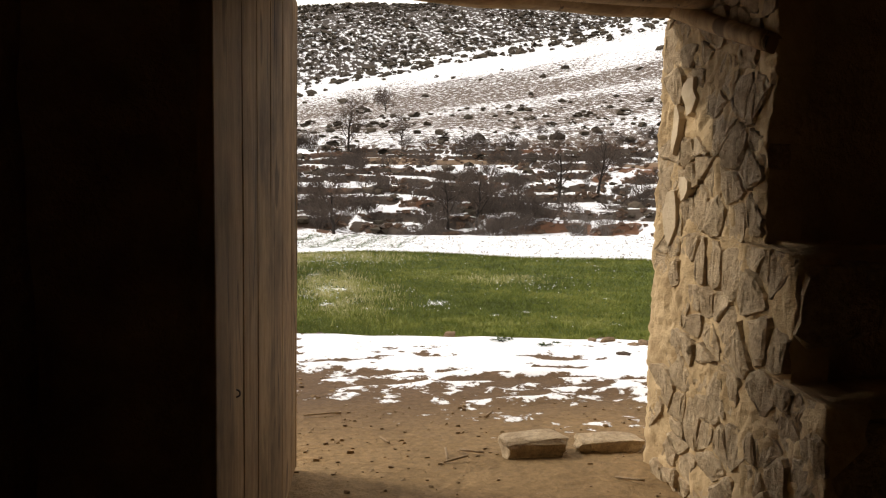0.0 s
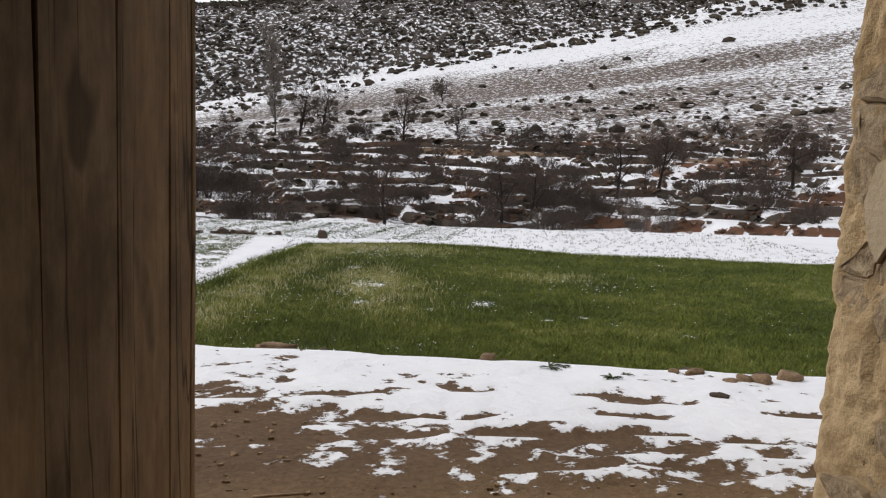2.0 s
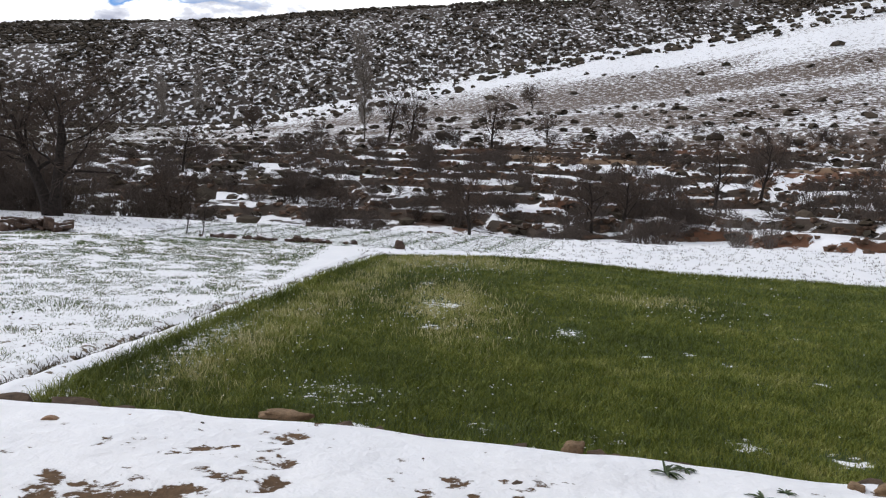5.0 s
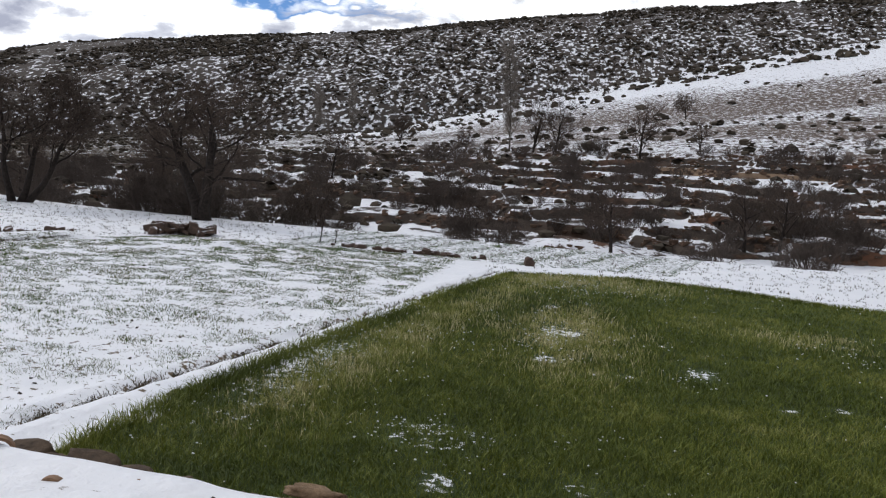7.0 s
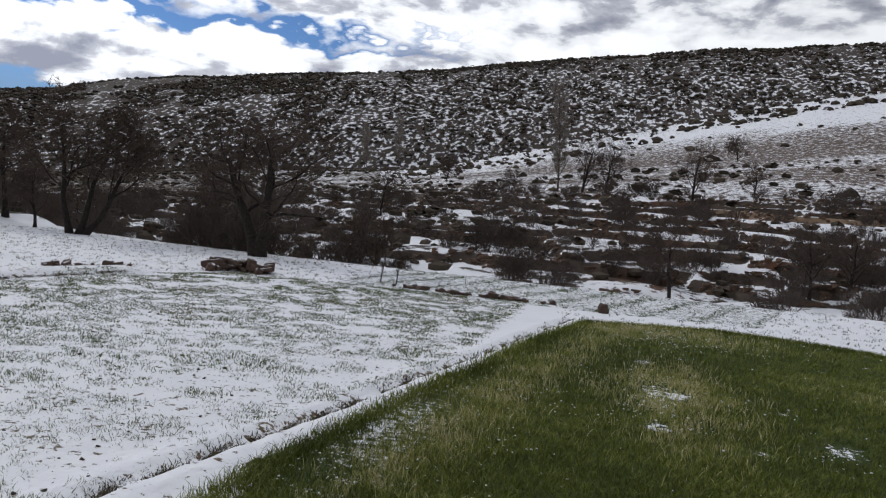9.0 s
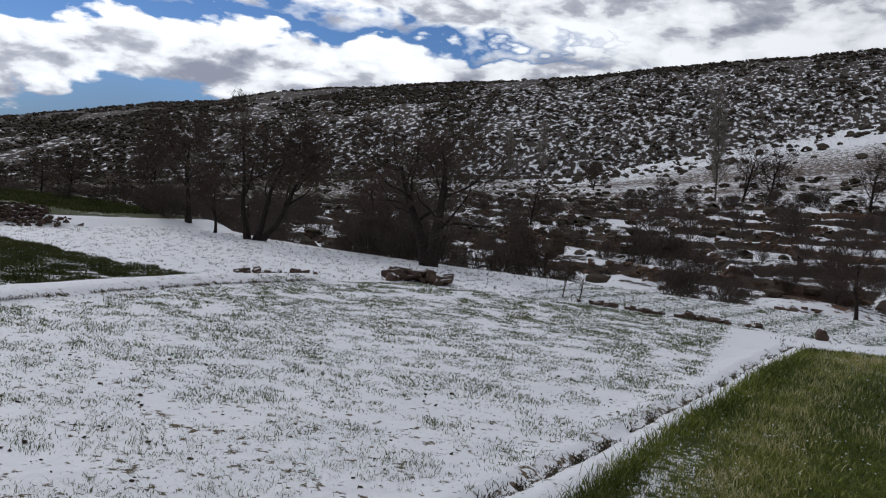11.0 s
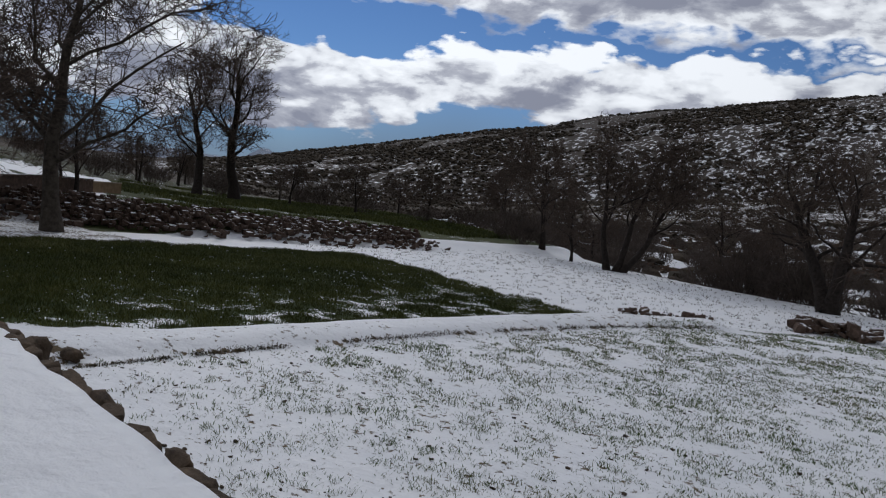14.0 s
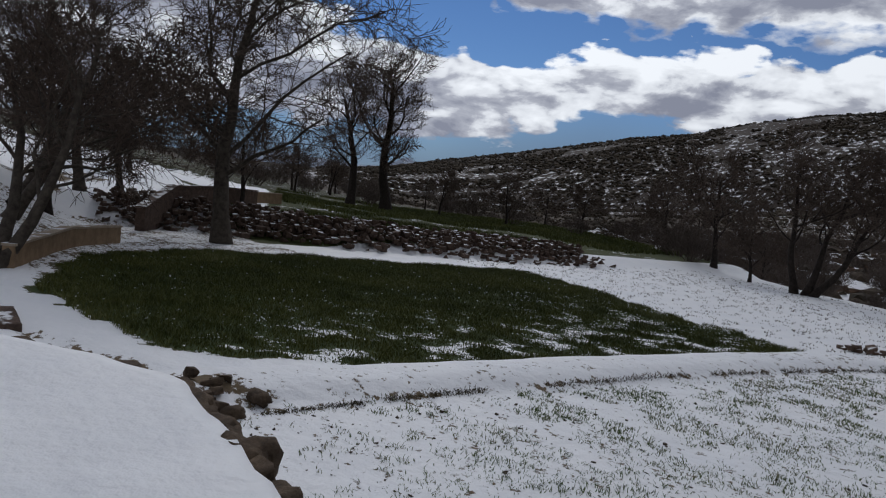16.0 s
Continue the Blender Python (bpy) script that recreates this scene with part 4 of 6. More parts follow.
stand(big, -14.4, 29.4, 0, 1.18)
# three crooked trunks growing together
trio = tree("bare_tree", "bare tree with three crooked trunks rising from the snow", "tree", 9, BARK, TWIG,
            stems=[((0, 0, 0), (-0.12, 0, 1)), ((0.35, 0, 0), (0.32, 0.1, 1)), ((0.5, 0.1, 0), (0.75, 0.1, 0.9))], length=3.8, radius=0.12, kids=[10, 8, 6, 5], angle=[50, 46, 46, 46], ratio=[0.54, 0.64, 0.66, 0.68],
            up=(0.06, 0.10, 0.04, 0.03), curl=0.22, thin=0.008, first=0.35)
stand(trio, -24.4, 31.2, 0, 1.25)
# medium rounded tree, the pattern for the others of its kind
round_tree = tree("bare_tree", "bare brown tree with a dense rounded crown by the stream", "tree", 15, BARK, TWIG, "bare trees along the valley",
                  stems=[((0, 0, 0), (0.05, 0, 1))], length=3.1, radius=0.115, kids=[11, 8, 6, 5], angle=[50, 46, 48, 48], ratio=[0.70, 0.66, 0.68, 0.72], up=(0.0, 0.08, 0.03, 0.02), curl=0.19, thin=0.010, first=0.3)
stand(round_tree, 2.6, 56.0, 30, 1.25)
tall_tree = tree("bare_tree", "slender bare tree standing on the snowy terraces", "tree", 22, BARK, TWIG, "bare trees along the valley",
                 stems=[((0, 0, 0), (0, 0.03, 1))], length=5.0, radius=0.15, kids=[15, 7, 5, 4], angle=[50, 46, 48, 48], ratio=[0.52, 0.64, 0.68, 0.7], up=(0.02, 0.08, 0.03, 0.02), curl=0.17, thin=0.012, first=0.18)
stand(tall_tree, 8.1, 116.3, 0, 1.35)
for src, x, y, s in ((round_tree, -30.6, 34.3, 1.3), (round_tree, -27.4, 32.6, 0.7), (round_tree, -41.0, 43.0, 1.25), (round_tree, -51.0, 37.5, 0.95), (round_tree, -57.5, 36.0, 0.9), (round_tree, -48.0, 42.0, 0.85),
                     (tall_tree, -7.8, 124.8, 1.5), (tall_tree, -4.2, 123.4, 1.45), (round_tree, 21.6, 181.5, 1.6), (tall_tree, 17.1, 123.1, 0.8), (tall_tree, 25.4, 70.3, 1.1), (tall_tree, 30.1, 71.8, 1.0),
                     (round_tree, 42.7, 69.5, 1.6), (round_tree, -43.6, 186.1, 1.7), (tall_tree, 14.7, 60.5, 0.85), (tall_tree, 12.2, 60.0, 0.8), (round_tree, -53.0, 228.9, 1.5), (round_tree, -21.0, 143.8, 1.2),
                     (round_tree, -18.9, 33.6, 0.75), (round_tree, -11.2, 34.6, 0.95), (tall_tree, -34.8, 62.1, 1.05), (round_tree, -60.0, 70.0, 1.2), (round_tree, -75.0, 62.0, 1.2), (tall_tree, -29.0, 90.0, 1.0),
                     (round_tree, -16.8, 35.8, 0.85), (tall_tree, -22.0, 45.0, 0.9), (round_tree, -36.5, 47.0, 1.1), (round_tree, -7.5, 60.5, 0.85), (round_tree, 52.0, 62.0, 1.2)):
    another(src, x, y, rt.uniform(0, 360), s * rt.uniform(0.95, 1.05), 0.75 * s if y > 100 else 0.06)
# pale poplars on the terraces
poplar = tree("poplar", "tall pale leafless poplar with upright branches on the terraces", "tree", 31, PALE_BARK, PALE_TWIG, "pale poplars",
              stems=[((0, 0, 0), (0, 0, 1))], length=15.5, radius=0.12, kids=[80, 9, 7], angle=[42, 34, 34], ratio=[0.18, 0.55, 0.6], up=(0.0, 0.16, 0.08), curl=0.06, thin=0.016, first=0.12)
stand(poplar, -12.0, 130.6, 0, 1.05)
for x, y, s in ((-86.0, 286.0, 1.25), (-92.5, 268.0, 1.0), (-99.0, 285.0, 1.05)):
    another(poplar, x, y, 80, s)
# the two tall trees beyond the western field
twin = tree("tall_bare_tree", "tall old bare tree with thick crooked limbs and brushy upright shoots", "tree", 40, BARK, TWIG, "pair of tall trees",
            stems=[((0, 0, 0), (-0.10, 0.0, 1))], length=9.2, radius=0.40, kids=[13, 11, 8, 6], angle=[54, 52, 48, 44], ratio=[0.60, 0.52, 0.60, 0.66], up=(0.02, 0.12, 0.10, 0.06), curl=0.22, thin=0.014, first=0.30)
stand(twin, -57.3, 31.1, 0, 1.02)
twin2 = tree("tall_bare_tree", "tall old bare tree leaning slightly with fine spreading twigs", "tree", 47, BARK, TWIG, "pair of tall trees",
             stems=[((0, 0, 0), (-0.06, 0.1, 1))], length=8.6, radius=0.36, kids=[11, 10, 8, 5], angle=[56, 50, 48, 44], ratio=[0.62, 0.52, 0.60, 0.66], up=(0.0, 0.12, 0.10, 0.06), curl=0.22, thin=0.012, first=0.30)
stand(twin2, -57.0, 28.0, 20, 0.92)
# walnut at the fallen wall, with long spreading branches
walnut = tree("walnut_tree", "large bare walnut tree with wide drooping branches beside the fallen wall", "tree", 55, WALNUT_BARK, TWIG,
              stems=[((0, 0, 0), (0.0, 0.0, 1))], length=7.2, radius=0.25, kids=[17, 11, 8, 6], angle=[60, 50, 50, 48], ratio=[0.76, 0.54, 0.60, 0.66], up=(0.0, 0.07, 0.02, 0.01), curl=0.23, thin=0.012, first=0.26, droop=0.03)
stand(walnut, -30.7, 10.55, 0, 1.12)
# leaning fruit trees by the low walls
lean = tree("leaning_tree", "bare tree leaning over the low beige wall", "tree", 61, WALNUT_BARK, TWIG, "leaning trees by the low wall",
            stems=[((0, 0, 0), (-0.05, 0.62, 1)), ((-0.1, 0.05, 0.3), (-0.7, 0.25, 1))], length=4.4, radius=0.14, kids=[9, 8, 6, 5], angle=[54, 48, 48, 48], ratio=[0.8, 0.56, 0.60, 0.66], up=(0.03, 0.05, 0.02, 0.01), curl=0.22, thin=0.010, first=0.3)
stand(lean, -23.6, 4.0, 0, 1.0)
another(lean, -29.0, 4.6, -30, 1.2)
another(walnut, -38.5, 7.6, 140, 0.8)
another(round_tree, -38.0, 13.6, 0, 0.95)
another(round_tree, -46.0, 15.5, 60, 0.85)
another(round_tree, -33.5, 6.0, 200, 1.1)
another(tall_tree, -41.0, 9.5, 0, 0.9)
another(round_tree, -52.0, 12.0, 90, 1.1)
for x, y in ((-72, 30), (-80, 33), (-86, 40), (-95, 44), (-110, 52), (-98, 60)):
    another(rt.choice((round_tree, tall_tree)), x, y, rt.uniform(0, 360), rt.uniform(0.7, 1.1))


def bush(seed, label, twigs, stems=15, height=1.5, spread=0.6, group="bushes on the valley slopes", thin=0.011, kids=(7, 5)):
    rng = random.Random(seed)
    st = []
    for _ in range(stems):
        a, q = rng.uniform(0, 6.283), rng.uniform(0.1, spread)
        st.append(((0.35 * q * math.cos(a), 0.35 * q * math.sin(a), 0), (q * math.cos(a), q * math.sin(a), 1)))
    wood, twig = grow(seed, stems=st, length=height, radius=0.022, kids=list(kids), angle=[32, 36], ratio=[0.5, 0.55], up=(0.02, 0.06, 0.03), curl=0.17, thin=thin, first=0.15)
    ob = tagged(new("bush"), label, "bush", group)
    part("crown", tubes([(p, r, 3) for p, r, k in wood + twig], twigs, "crown"), None, ob)
    return ob


bush_a = stand(bush(70, "dense leafless dark brown bush", BUSH_TWIG, 20, 1.7, 0.9), -1.5, 63.0)
bush_b = stand(bush(71, "low wide leafless bush", BUSH_TWIG, 18, 1.2, 1.3), 4.0, 66.0)
bush_c = stand(bush(72, "pale grey leafless thicket", GREY_TWIG, 14, 2.0, 0.6), 24.0, 55.0)
scatter = random.Random(21)
made = 0
while made < 225:
    az, r = scatter.uniform(-34, 46), scatter.choice((scatter.uniform(50, 66), scatter.uniform(56, 118), scatter.uniform(60, 130), scatter.uniform(66, 125)))
    x, y = -r * math.sin(radians(az)), r * math.cos(radians(az))
    dense = float(fbm(np.array([x / 13 + 3]), np.array([y / 8]), 2)[0])
    if dense < 0.46 or y < float(far_edge_y(np.array([x]))[0]) + 9:
        continue
    pale = az < -12 and r < 64
    src = (bush_c if scatter.random() < 0.65 else bush_a) if pale else scatter.choice((bush_a, bush_a, bush_b))
    another(src, x, y, scatter.uniform(0, 360), scatter.uniform(0.55, 1.5), 0.1)
    made += 1
for x, y, s in ((-18.6, 32.2, 1.0), (-17.6, 32.6, 1.1), (-19.6, 32.8, 0.9), (-16.4, 31.9, 1.2), (-15.6, 32.6, 1.3), (-13.0, 32.6, 1.3), (-12.2, 33.2, 1.2), (-20.8, 33.6, 1.0), (-31.6, 33.8, 0.9), (-34.2, 36.2, 1.25), (-33.0, 36.6, 1.1),
                (-38.5, 41.0, 1.2), (-43.5, 42.5, 1.2), (-45.5, 43.0, 1.0), (-53.5, 40.0, 1.1), (-60, 41, 1.2), (-47.0, 40.5, 0.9), (-25.8, 35.0, 0.9), (-22.5, 36.0, 1.3), (-28.5, 38.0, 1.2)):
    another(scatter.choice((bush_a, bush_b)), x, y, scatter.uniform(0, 360), s, 0.08)
for k in range(34):
    az, r = radians(scatter.uniform(56, 82)), scatter.uniform(66, 170)
    another(scatter.choice((bush_a, bush_b)), -r * math.sin(az), r * math.cos(az), scatter.uniform(0, 360), scatter.uniform(0.9, 1.8), 0.1)
for k in range(20):
    x = -9.5 + 4.2 * scatter.random()
    another(bush_c, x - 2.0, 33.5 + 5 * scatter.random(), scatter.uniform(0, 360), scatter.uniform(0.28, 0.5), 0.05)


def thicket(name, label, points, sizes, mat, seed):
    """Many twiggy bushes, too many to count, joined in one mesh."""
    rng = np.random.RandomState(seed)
    shapes = []
    for k in range(4):
        st = []
        for _ in range(13):
            a, q = rng.uniform(0, 6.283), rng.uniform(0.1, 1.0)
            st.append(((0.3 * q * math.cos(a), 0.3 * q * math.sin(a), 0), (q * math.cos(a), q * math.sin(a), 1)))
        wood, twig = grow(seed + k, stems=st, length=1.2, radius=0.02, kids=[6, 3], angle=[40, 42], ratio=[0.6, 0.6], up=(0.02, 0.04, 0.02), curl=0.2, thin=0.013, first=0.1)
        me = tubes([(p, r, 3) for p, r, _ in wood + twig], mat, "twigs")
        shapes.append((np.array([v.co[:] for v in me.vertices]), np.array([f.vertices[:] for f in me.polygons])))
        bpy.data.meshes.remove(me)
    V, F, base = [], [], 0
    z = land_z(points[:, 0], points[:, 1]) - 0.05
    for i, (p, s) in enumerate(zip(points, sizes)):
        v, f = shapes[i % 4]
        a = rng.rand() * 6.283
        c, sn = math.cos(a) * s, math.sin(a) * s
        V.append(np.stack([v[:, 0] * c - v[:, 1] * sn + p[0], v[:, 0] * sn + v[:, 1] * c + p[1], v[:, 2] * s + z[i]], -1))
        F.append(f + base)
        base += len(v)
    return tagged(new(name, np_mesh(name, np.concatenate(V), np.concatenate(F), mat)), label, "bushes", kind="stuff")


def scrub(name, label, points, sizes, mat, seed):
    """Many small evergreen shrubs on the hills as one mesh of ragged clumps."""
    rng = np.random.RandomState(seed)
    shapes = []
    for k in range(6):
        bm = bmesh.new()
        bmesh.ops.create_icosphere(bm, subdivisions=1, radius=1.0)
        v = np.array([q.co[:] for q in bm.verts])
        f = np.array([[q.index for q in t.verts] for t in bm.faces])
        bm.free()
        keep = rng.rand(len(f)) > 0.25
        v = v * rng.uniform(0.55, 1.25, (len(v), 1))
        v[:, 2] = v[:, 2] * 0.75 + 0.35
        shapes.append((v, f[keep]))
    V, F, base = [], [], 0
    z = land_z(points[:, 0], points[:, 1])
    for i, (p, s) in enumerate(zip(points, sizes)):
        v, f = shapes[i % 6]
        a = rng.rand() * 6.283
        c, sn = math.cos(a), math.sin(a)
        q = v * (s * np.array([1.15, 1.0, 0.8]))
        q = np.stack([q[:, 0] * c - q[:, 1] * sn + p[0], q[:, 0] * sn + q[:, 1] * c + p[1], q[:, 2] + z[i]], -1)
        V.append(q)
        F.append(f + base)
        base += len(v)
    return tagged(new(name, np_mesh(name, np.concatenate(V), np.concatenate(F), mat)), label, "shrubs", kind="stuff")


def polar(rng, n, a0, a1, r0, r1):
    a, r = np.radians(rng.uniform(a0, a1, n)), np.sqrt(rng.uniform(r0 * r0, r1 * r1, n))
    return np.stack([-r * np.sin(a), r * np.cos(a)], -1)


rs = np.random.RandomState(33)
pts = np.concatenate([polar(rs, 20000, -34, 66, 318, 640), polar(rs, 6500, 22, 64, 150, 520), polar(rs, 700, 12, 30, 160, 320)])
keep = fbm(pts[:, 0] / 16, pts[:, 1] / 40, 3) > 0.38
pts = pts[keep]
scrub("hill_scrub", "dark evergreen scrub dotted over the snowy far hill", pts, rs.uniform(0.7, 1.6, len(pts)) * rs.choice([1, 1, 1.4], len(pts)) * np.clip(np.hypot(pts[:, 0], pts[:, 1]) / 430, 0.4, 1), SHRUB, 34)
ridge = polar(rs, 500, -34, 66, 606, 632)
scrub("ridge_scrub", "small dark bushes along the skyline of the hill", ridge, rs.uniform(0.7, 2.1, len(ridge)), SHRUB, 35)
slope = np.concatenate([polar(rs, 420, -34, -3, 262, 306), polar(rs, 60, -34, 14, 120, 290), polar(rs, 110, -2, 16, 215, 300)])
scrub("slope_scrub", "brown scrub scattered on the snowy near slope", slope, rs.uniform(0.5, 1.7, len(slope)), SHRUB, 36)
terr = np.concatenate([polar(rs, 900, -34, 44, 56, 170), polar(rs, 900, 12, 52, 54, 160)])
terr = terr[(terr[:, 1] > far_edge_y(terr[:, 0]) + 8) & (np.hypot(terr[:, 0], terr[:, 1]) > 60)]
scrub("terrace_scrub", "low dark scrub along the terrace walls", terr, 0.3 + 0.85 * rs.rand(len(terr)) ** 2, SHRUB, 37)


th = np.concatenate([polar(rs, 400, -34, 44, 60, 125), polar(rs, 120, 22, 56, 56, 150)])
th = th[(th[:, 1] > far_edge_y(th[:, 0]) + 8) & (fbm(th[:, 0] / 9 + 4, th[:, 1] / 6, 3) > 0.46)]
thicket("thicket", "tangled leafless brush between the snowy terraces", th, rs.uniform(0.6, 1.5, len(th)), BUSH_TWIG, 38)
# rubble showing along the terraces' risers
rub = polar(rs, 26000, -34, 40, 50, 122)
rub = rub[rub[:, 1] > far_edge_y(rub[:, 0]) + 7]
rise = land_z(rub[:, 0], rub[:, 1] + 0.35) - land_z(rub[:, 0], rub[:, 1] - 0.35)
rub = rub[rise > 0.24][:4200]


def rubble(name, label, points, lo, hi, mat, seed):
    rng = np.random.RandomState(seed)
    hulls = [(np.array([v.co[:] for v in m.vertices]), np.array([f.vertices[:] for f in m.polygons])) for m in stone_meshes("stone", 6, mat, seed, 9, 0.7)]
    V, F, base = [], [], 0
    z = land_z(points[:, 0], points[:, 1])
    for i, p in enumerate(points):
        v, f = hulls[i % 6]
        v = v * rng.uniform(lo, hi) * np.array([1.3, 1.0, 0.7])
        V.append(v + np.array([p[0], p[1], z[i] + 0.05]))
        F.append(f + base)
        base += len(v)
    return tagged(new(name, np_mesh(name, np.concatenate(V), np.concatenate(F), mat)), label, "rubble", kind="stuff")


RISER_STONE = stone_material("riser_stone", (0.06, 0.043, 0.032), (0.24, 0.15, 0.10), 3.0, snow=0.12)
rubble("terrace_rubble", "brown stones of the crumbling terrace walls", rub, 0.25, 0.7, RISER_STONE, 39)


# ---- grass ----
def lump(level):
    bm = bmesh.new()
    bmesh.ops.create_icosphere(bm, subdivisions=level, radius=0.55)
    return bm


def blades(name, label, pts, height, width, mat, seed, lean=0.5, curve=True):
    """A stand of grass blades, each a bent narrow strip, as one mesh."""
    rng = np.random.RandomState(seed)
    n = len(pts)
    z = land_z(pts[:, 0], pts[:, 1]) - 0.01
    a = rng.uniform(0, 2 * np.pi, n)
    side = np.stack([np.cos(a), np.sin(a), np.zeros(n)], -1)
    b = rng.uniform(0, 2 * np.pi, n)
    tilt = rng.uniform(0.05, lean, n)
    fall = np.stack([np.cos(b) * tilt, np.sin(b) * tilt, np.ones(n)], -1)
    root = np.stack([pts[:, 0], pts[:, 1], z], -1)
    h = (height * rng.uniform(0.55, 1.15, n))[:, None]
    w = (width * rng.uniform(0.7, 1.3, n))[:, None]
    mid = root + fall * np.array([0.45, 0.45, 0.62]) * h
    tip = root + fall * np.array([1.25, 1.25, 1.0]) * h
    V = np.stack([root - side * w, root + side * w, mid - side * w * 0.7, mid + side * w * 0.7, tip], 1).reshape(-1, 3)
    i = np.arange(n)[:, None] * 5
    F = np.concatenate([i + np.array([[0, 1, 3]]), i + np.array([[0, 3, 2]]), i + np.array([[2, 3, 4]])])
    return tagged(new(name, np_mesh(name, V, F, mat)), label, "grass", kind="stuff")


def fill(rng, poly, n, x0, x1, y0, y1, weight=None, ragged=0.5):
    p = np.stack([rng.uniform(x0, x1, n), rng.uniform(y0, y1, n)], -1)
    ok = inside(poly, p[:, 0] + ragged * (fbm(p[:, 0] / 0.9, p[:, 1] / 0.9, 3) - 0.5), p[:, 1] + ragged * (fbm(p[:, 0] / 0.9 + 50, p[:, 1] / 0.9, 3) - 0.5))
    p = p[ok]
    return p if weight is None else p[rng.rand(len(p)) < weight(p[:, 0], p[:, 1])]


rg = np.random.RandomState(60)


def bare_spots(x, y):
    """Where snow or straw shows through the young wheat: 0 to 1."""
    s = np.exp(-((x - 0.05) ** 2 / 0.22 + (y - 13.2) ** 2 / 2.0)) + 0.65 * np.exp(-((x + 0.9) ** 2 / 0.5 + (y - 7.6) ** 2 / 0.4)) + np.exp(-((x - 2.05) ** 2 / 0.07 + (y - 11.3) ** 2 / 0.25))
    s = s + 0.7 * np.exp(-((x + 3.0) ** 2 / 0.25 + (y - 9.6) ** 2 / 5)) + 0.7 * np.exp(-((x - 0.55) ** 2 / 0.12 + (y - 6.7) ** 2 / 0.12)) + 0.6 * np.exp(-((x - 1.0) ** 2 / 1.6 + (y - 19.6) ** 2 / 0.6))
    for k in range(26):
        cx, cy, cr = -3.2 + 9.5 * _LAT[k, 7], 5.2 + 13.5 * _LAT[k, 19], 0.012 + 0.05 * _LAT[k, 31] ** 2
        s = s + 0.8 * np.exp(-((x - cx) ** 2 + (y - cy) ** 2) / cr)
    return np.clip(s * 1.4 * (fbm(x / 0.35, y / 0.35, 2) + 0.25), 0, 1)


def straw_spots(x, y):
    """Where the young wheat has gone straw-coloured: 0 to 1."""
    s = 1.5 * np.exp(-((x - 0.25) ** 2 / 0.5 + (y - 13.2) ** 2 / 3.5)) + 1.5 * np.exp(-((x - 0.6) ** 2 / 2.2 + (y - 19.8) ** 2 / 0.8))
    side = np.interp(y, [4, 8, 12, 15, 20], [-2.7, -2.65, -2.1, -1.6, -0.6])
    s = s + 0.6 * np.exp(-((x - side) / 0.42) ** 2) * step(y, 6.5, 8.5) + 0.45 * np.exp(-((x - 4.2) ** 2 / 0.8 + (y - 14.5) ** 2 / 0.5))
    return np.clip(s * 1.5 * (fbm(x / 0.45 + 7, y / 0.6, 3) - 0.05), 0, 1)


def wheat_cover(x, y):
    return np.clip(58.0 / ((x + 1) ** 2 + (y - 0.5) ** 2), 0.16, 1) * (1 - 0.94 * bare_spots(x, y)) * (1 - 0.88 * straw_spots(x, y))


p = fill(rg, WHEAT, 1500000, -4, 15, 2.9, 21.5, wheat_cover)
p = p[p[:, 1] > edge_y(p[:, 0]) + 0.08]
d = np.hypot(p[:, 0] + 0.5, p[:, 1])
blades("wheat_field", "bright green young wheat with a few dry straw-coloured blades", p, 0.035 + 0.085 * fbm(p[:, 0] / 0.5, p[:, 1] / 0.5, 3), 0.0012 + 0.00026 * d, GRASS, 61, 1.25)
edge = []
for (x0, y0), (x1, y1) in zip(WHEAT[:11], WHEAT[1:12]):
    t = rg.rand(1500)
    edge.append(np.stack([x0 + (x1 - x0) * t + rg.normal(0, 0.09, 1500), y0 + (y1 - y0) * t + rg.normal(0, 0.09, 1500)], -1))
edge = np.concatenate(edge)
edge = edge[edge[:, 1] > edge_y(edge[:, 0]) + 0.05]
blades("wheat_edge", "taller ragged green wheat along the field's border", edge, np.full(len(edge), 0.115), 0.0018 + 0.0003 * np.hypot(edge[:, 0], edge[:, 1]), GRASS, 62, 1.1)
q = fill(rg, WHEAT, 900000, -4, 6, 5, 21.5, lambda x, y: np.clip(0.8 * straw_spots(x, y), 0, 1) * (1 - 0.8 * bare_spots(x, y)) * np.clip(70.0 / ((x + 1) ** 2 + y ** 2), 0.2, 1))
WITHERED = grass_material("withered_grass", [(0.3, (0.03, 0.026, 0.015)), (0.8, (0.11, 0.085, 0.045))], 1.5)
STRAW = grass_material("dry_straw", [(0.3, (0.17, 0.215, 0.04)), (0.52, (0.36, 0.36, 0.10)), (0.72, (0.70, 0.62, 0.36))], 1.5)
blades("dry_grass", "pale straw-coloured dry grass patches in the wheat", q, np.full(len(q), 0.12), 0.0015 + 0.0003 * np.hypot(q[:, 0], q[:, 1]), STRAW, 63, 0.8)


SNOW_CRUMB = plain_material("clinging_snow", (0.82, 0.835, 0.86), (0.9, 0.905, 0.915), 30.0, 0.6, 0.2)
cr = fill(rg, WHEAT, 60000, -4, 8, 4, 21)
near = np.zeros(len(cr))
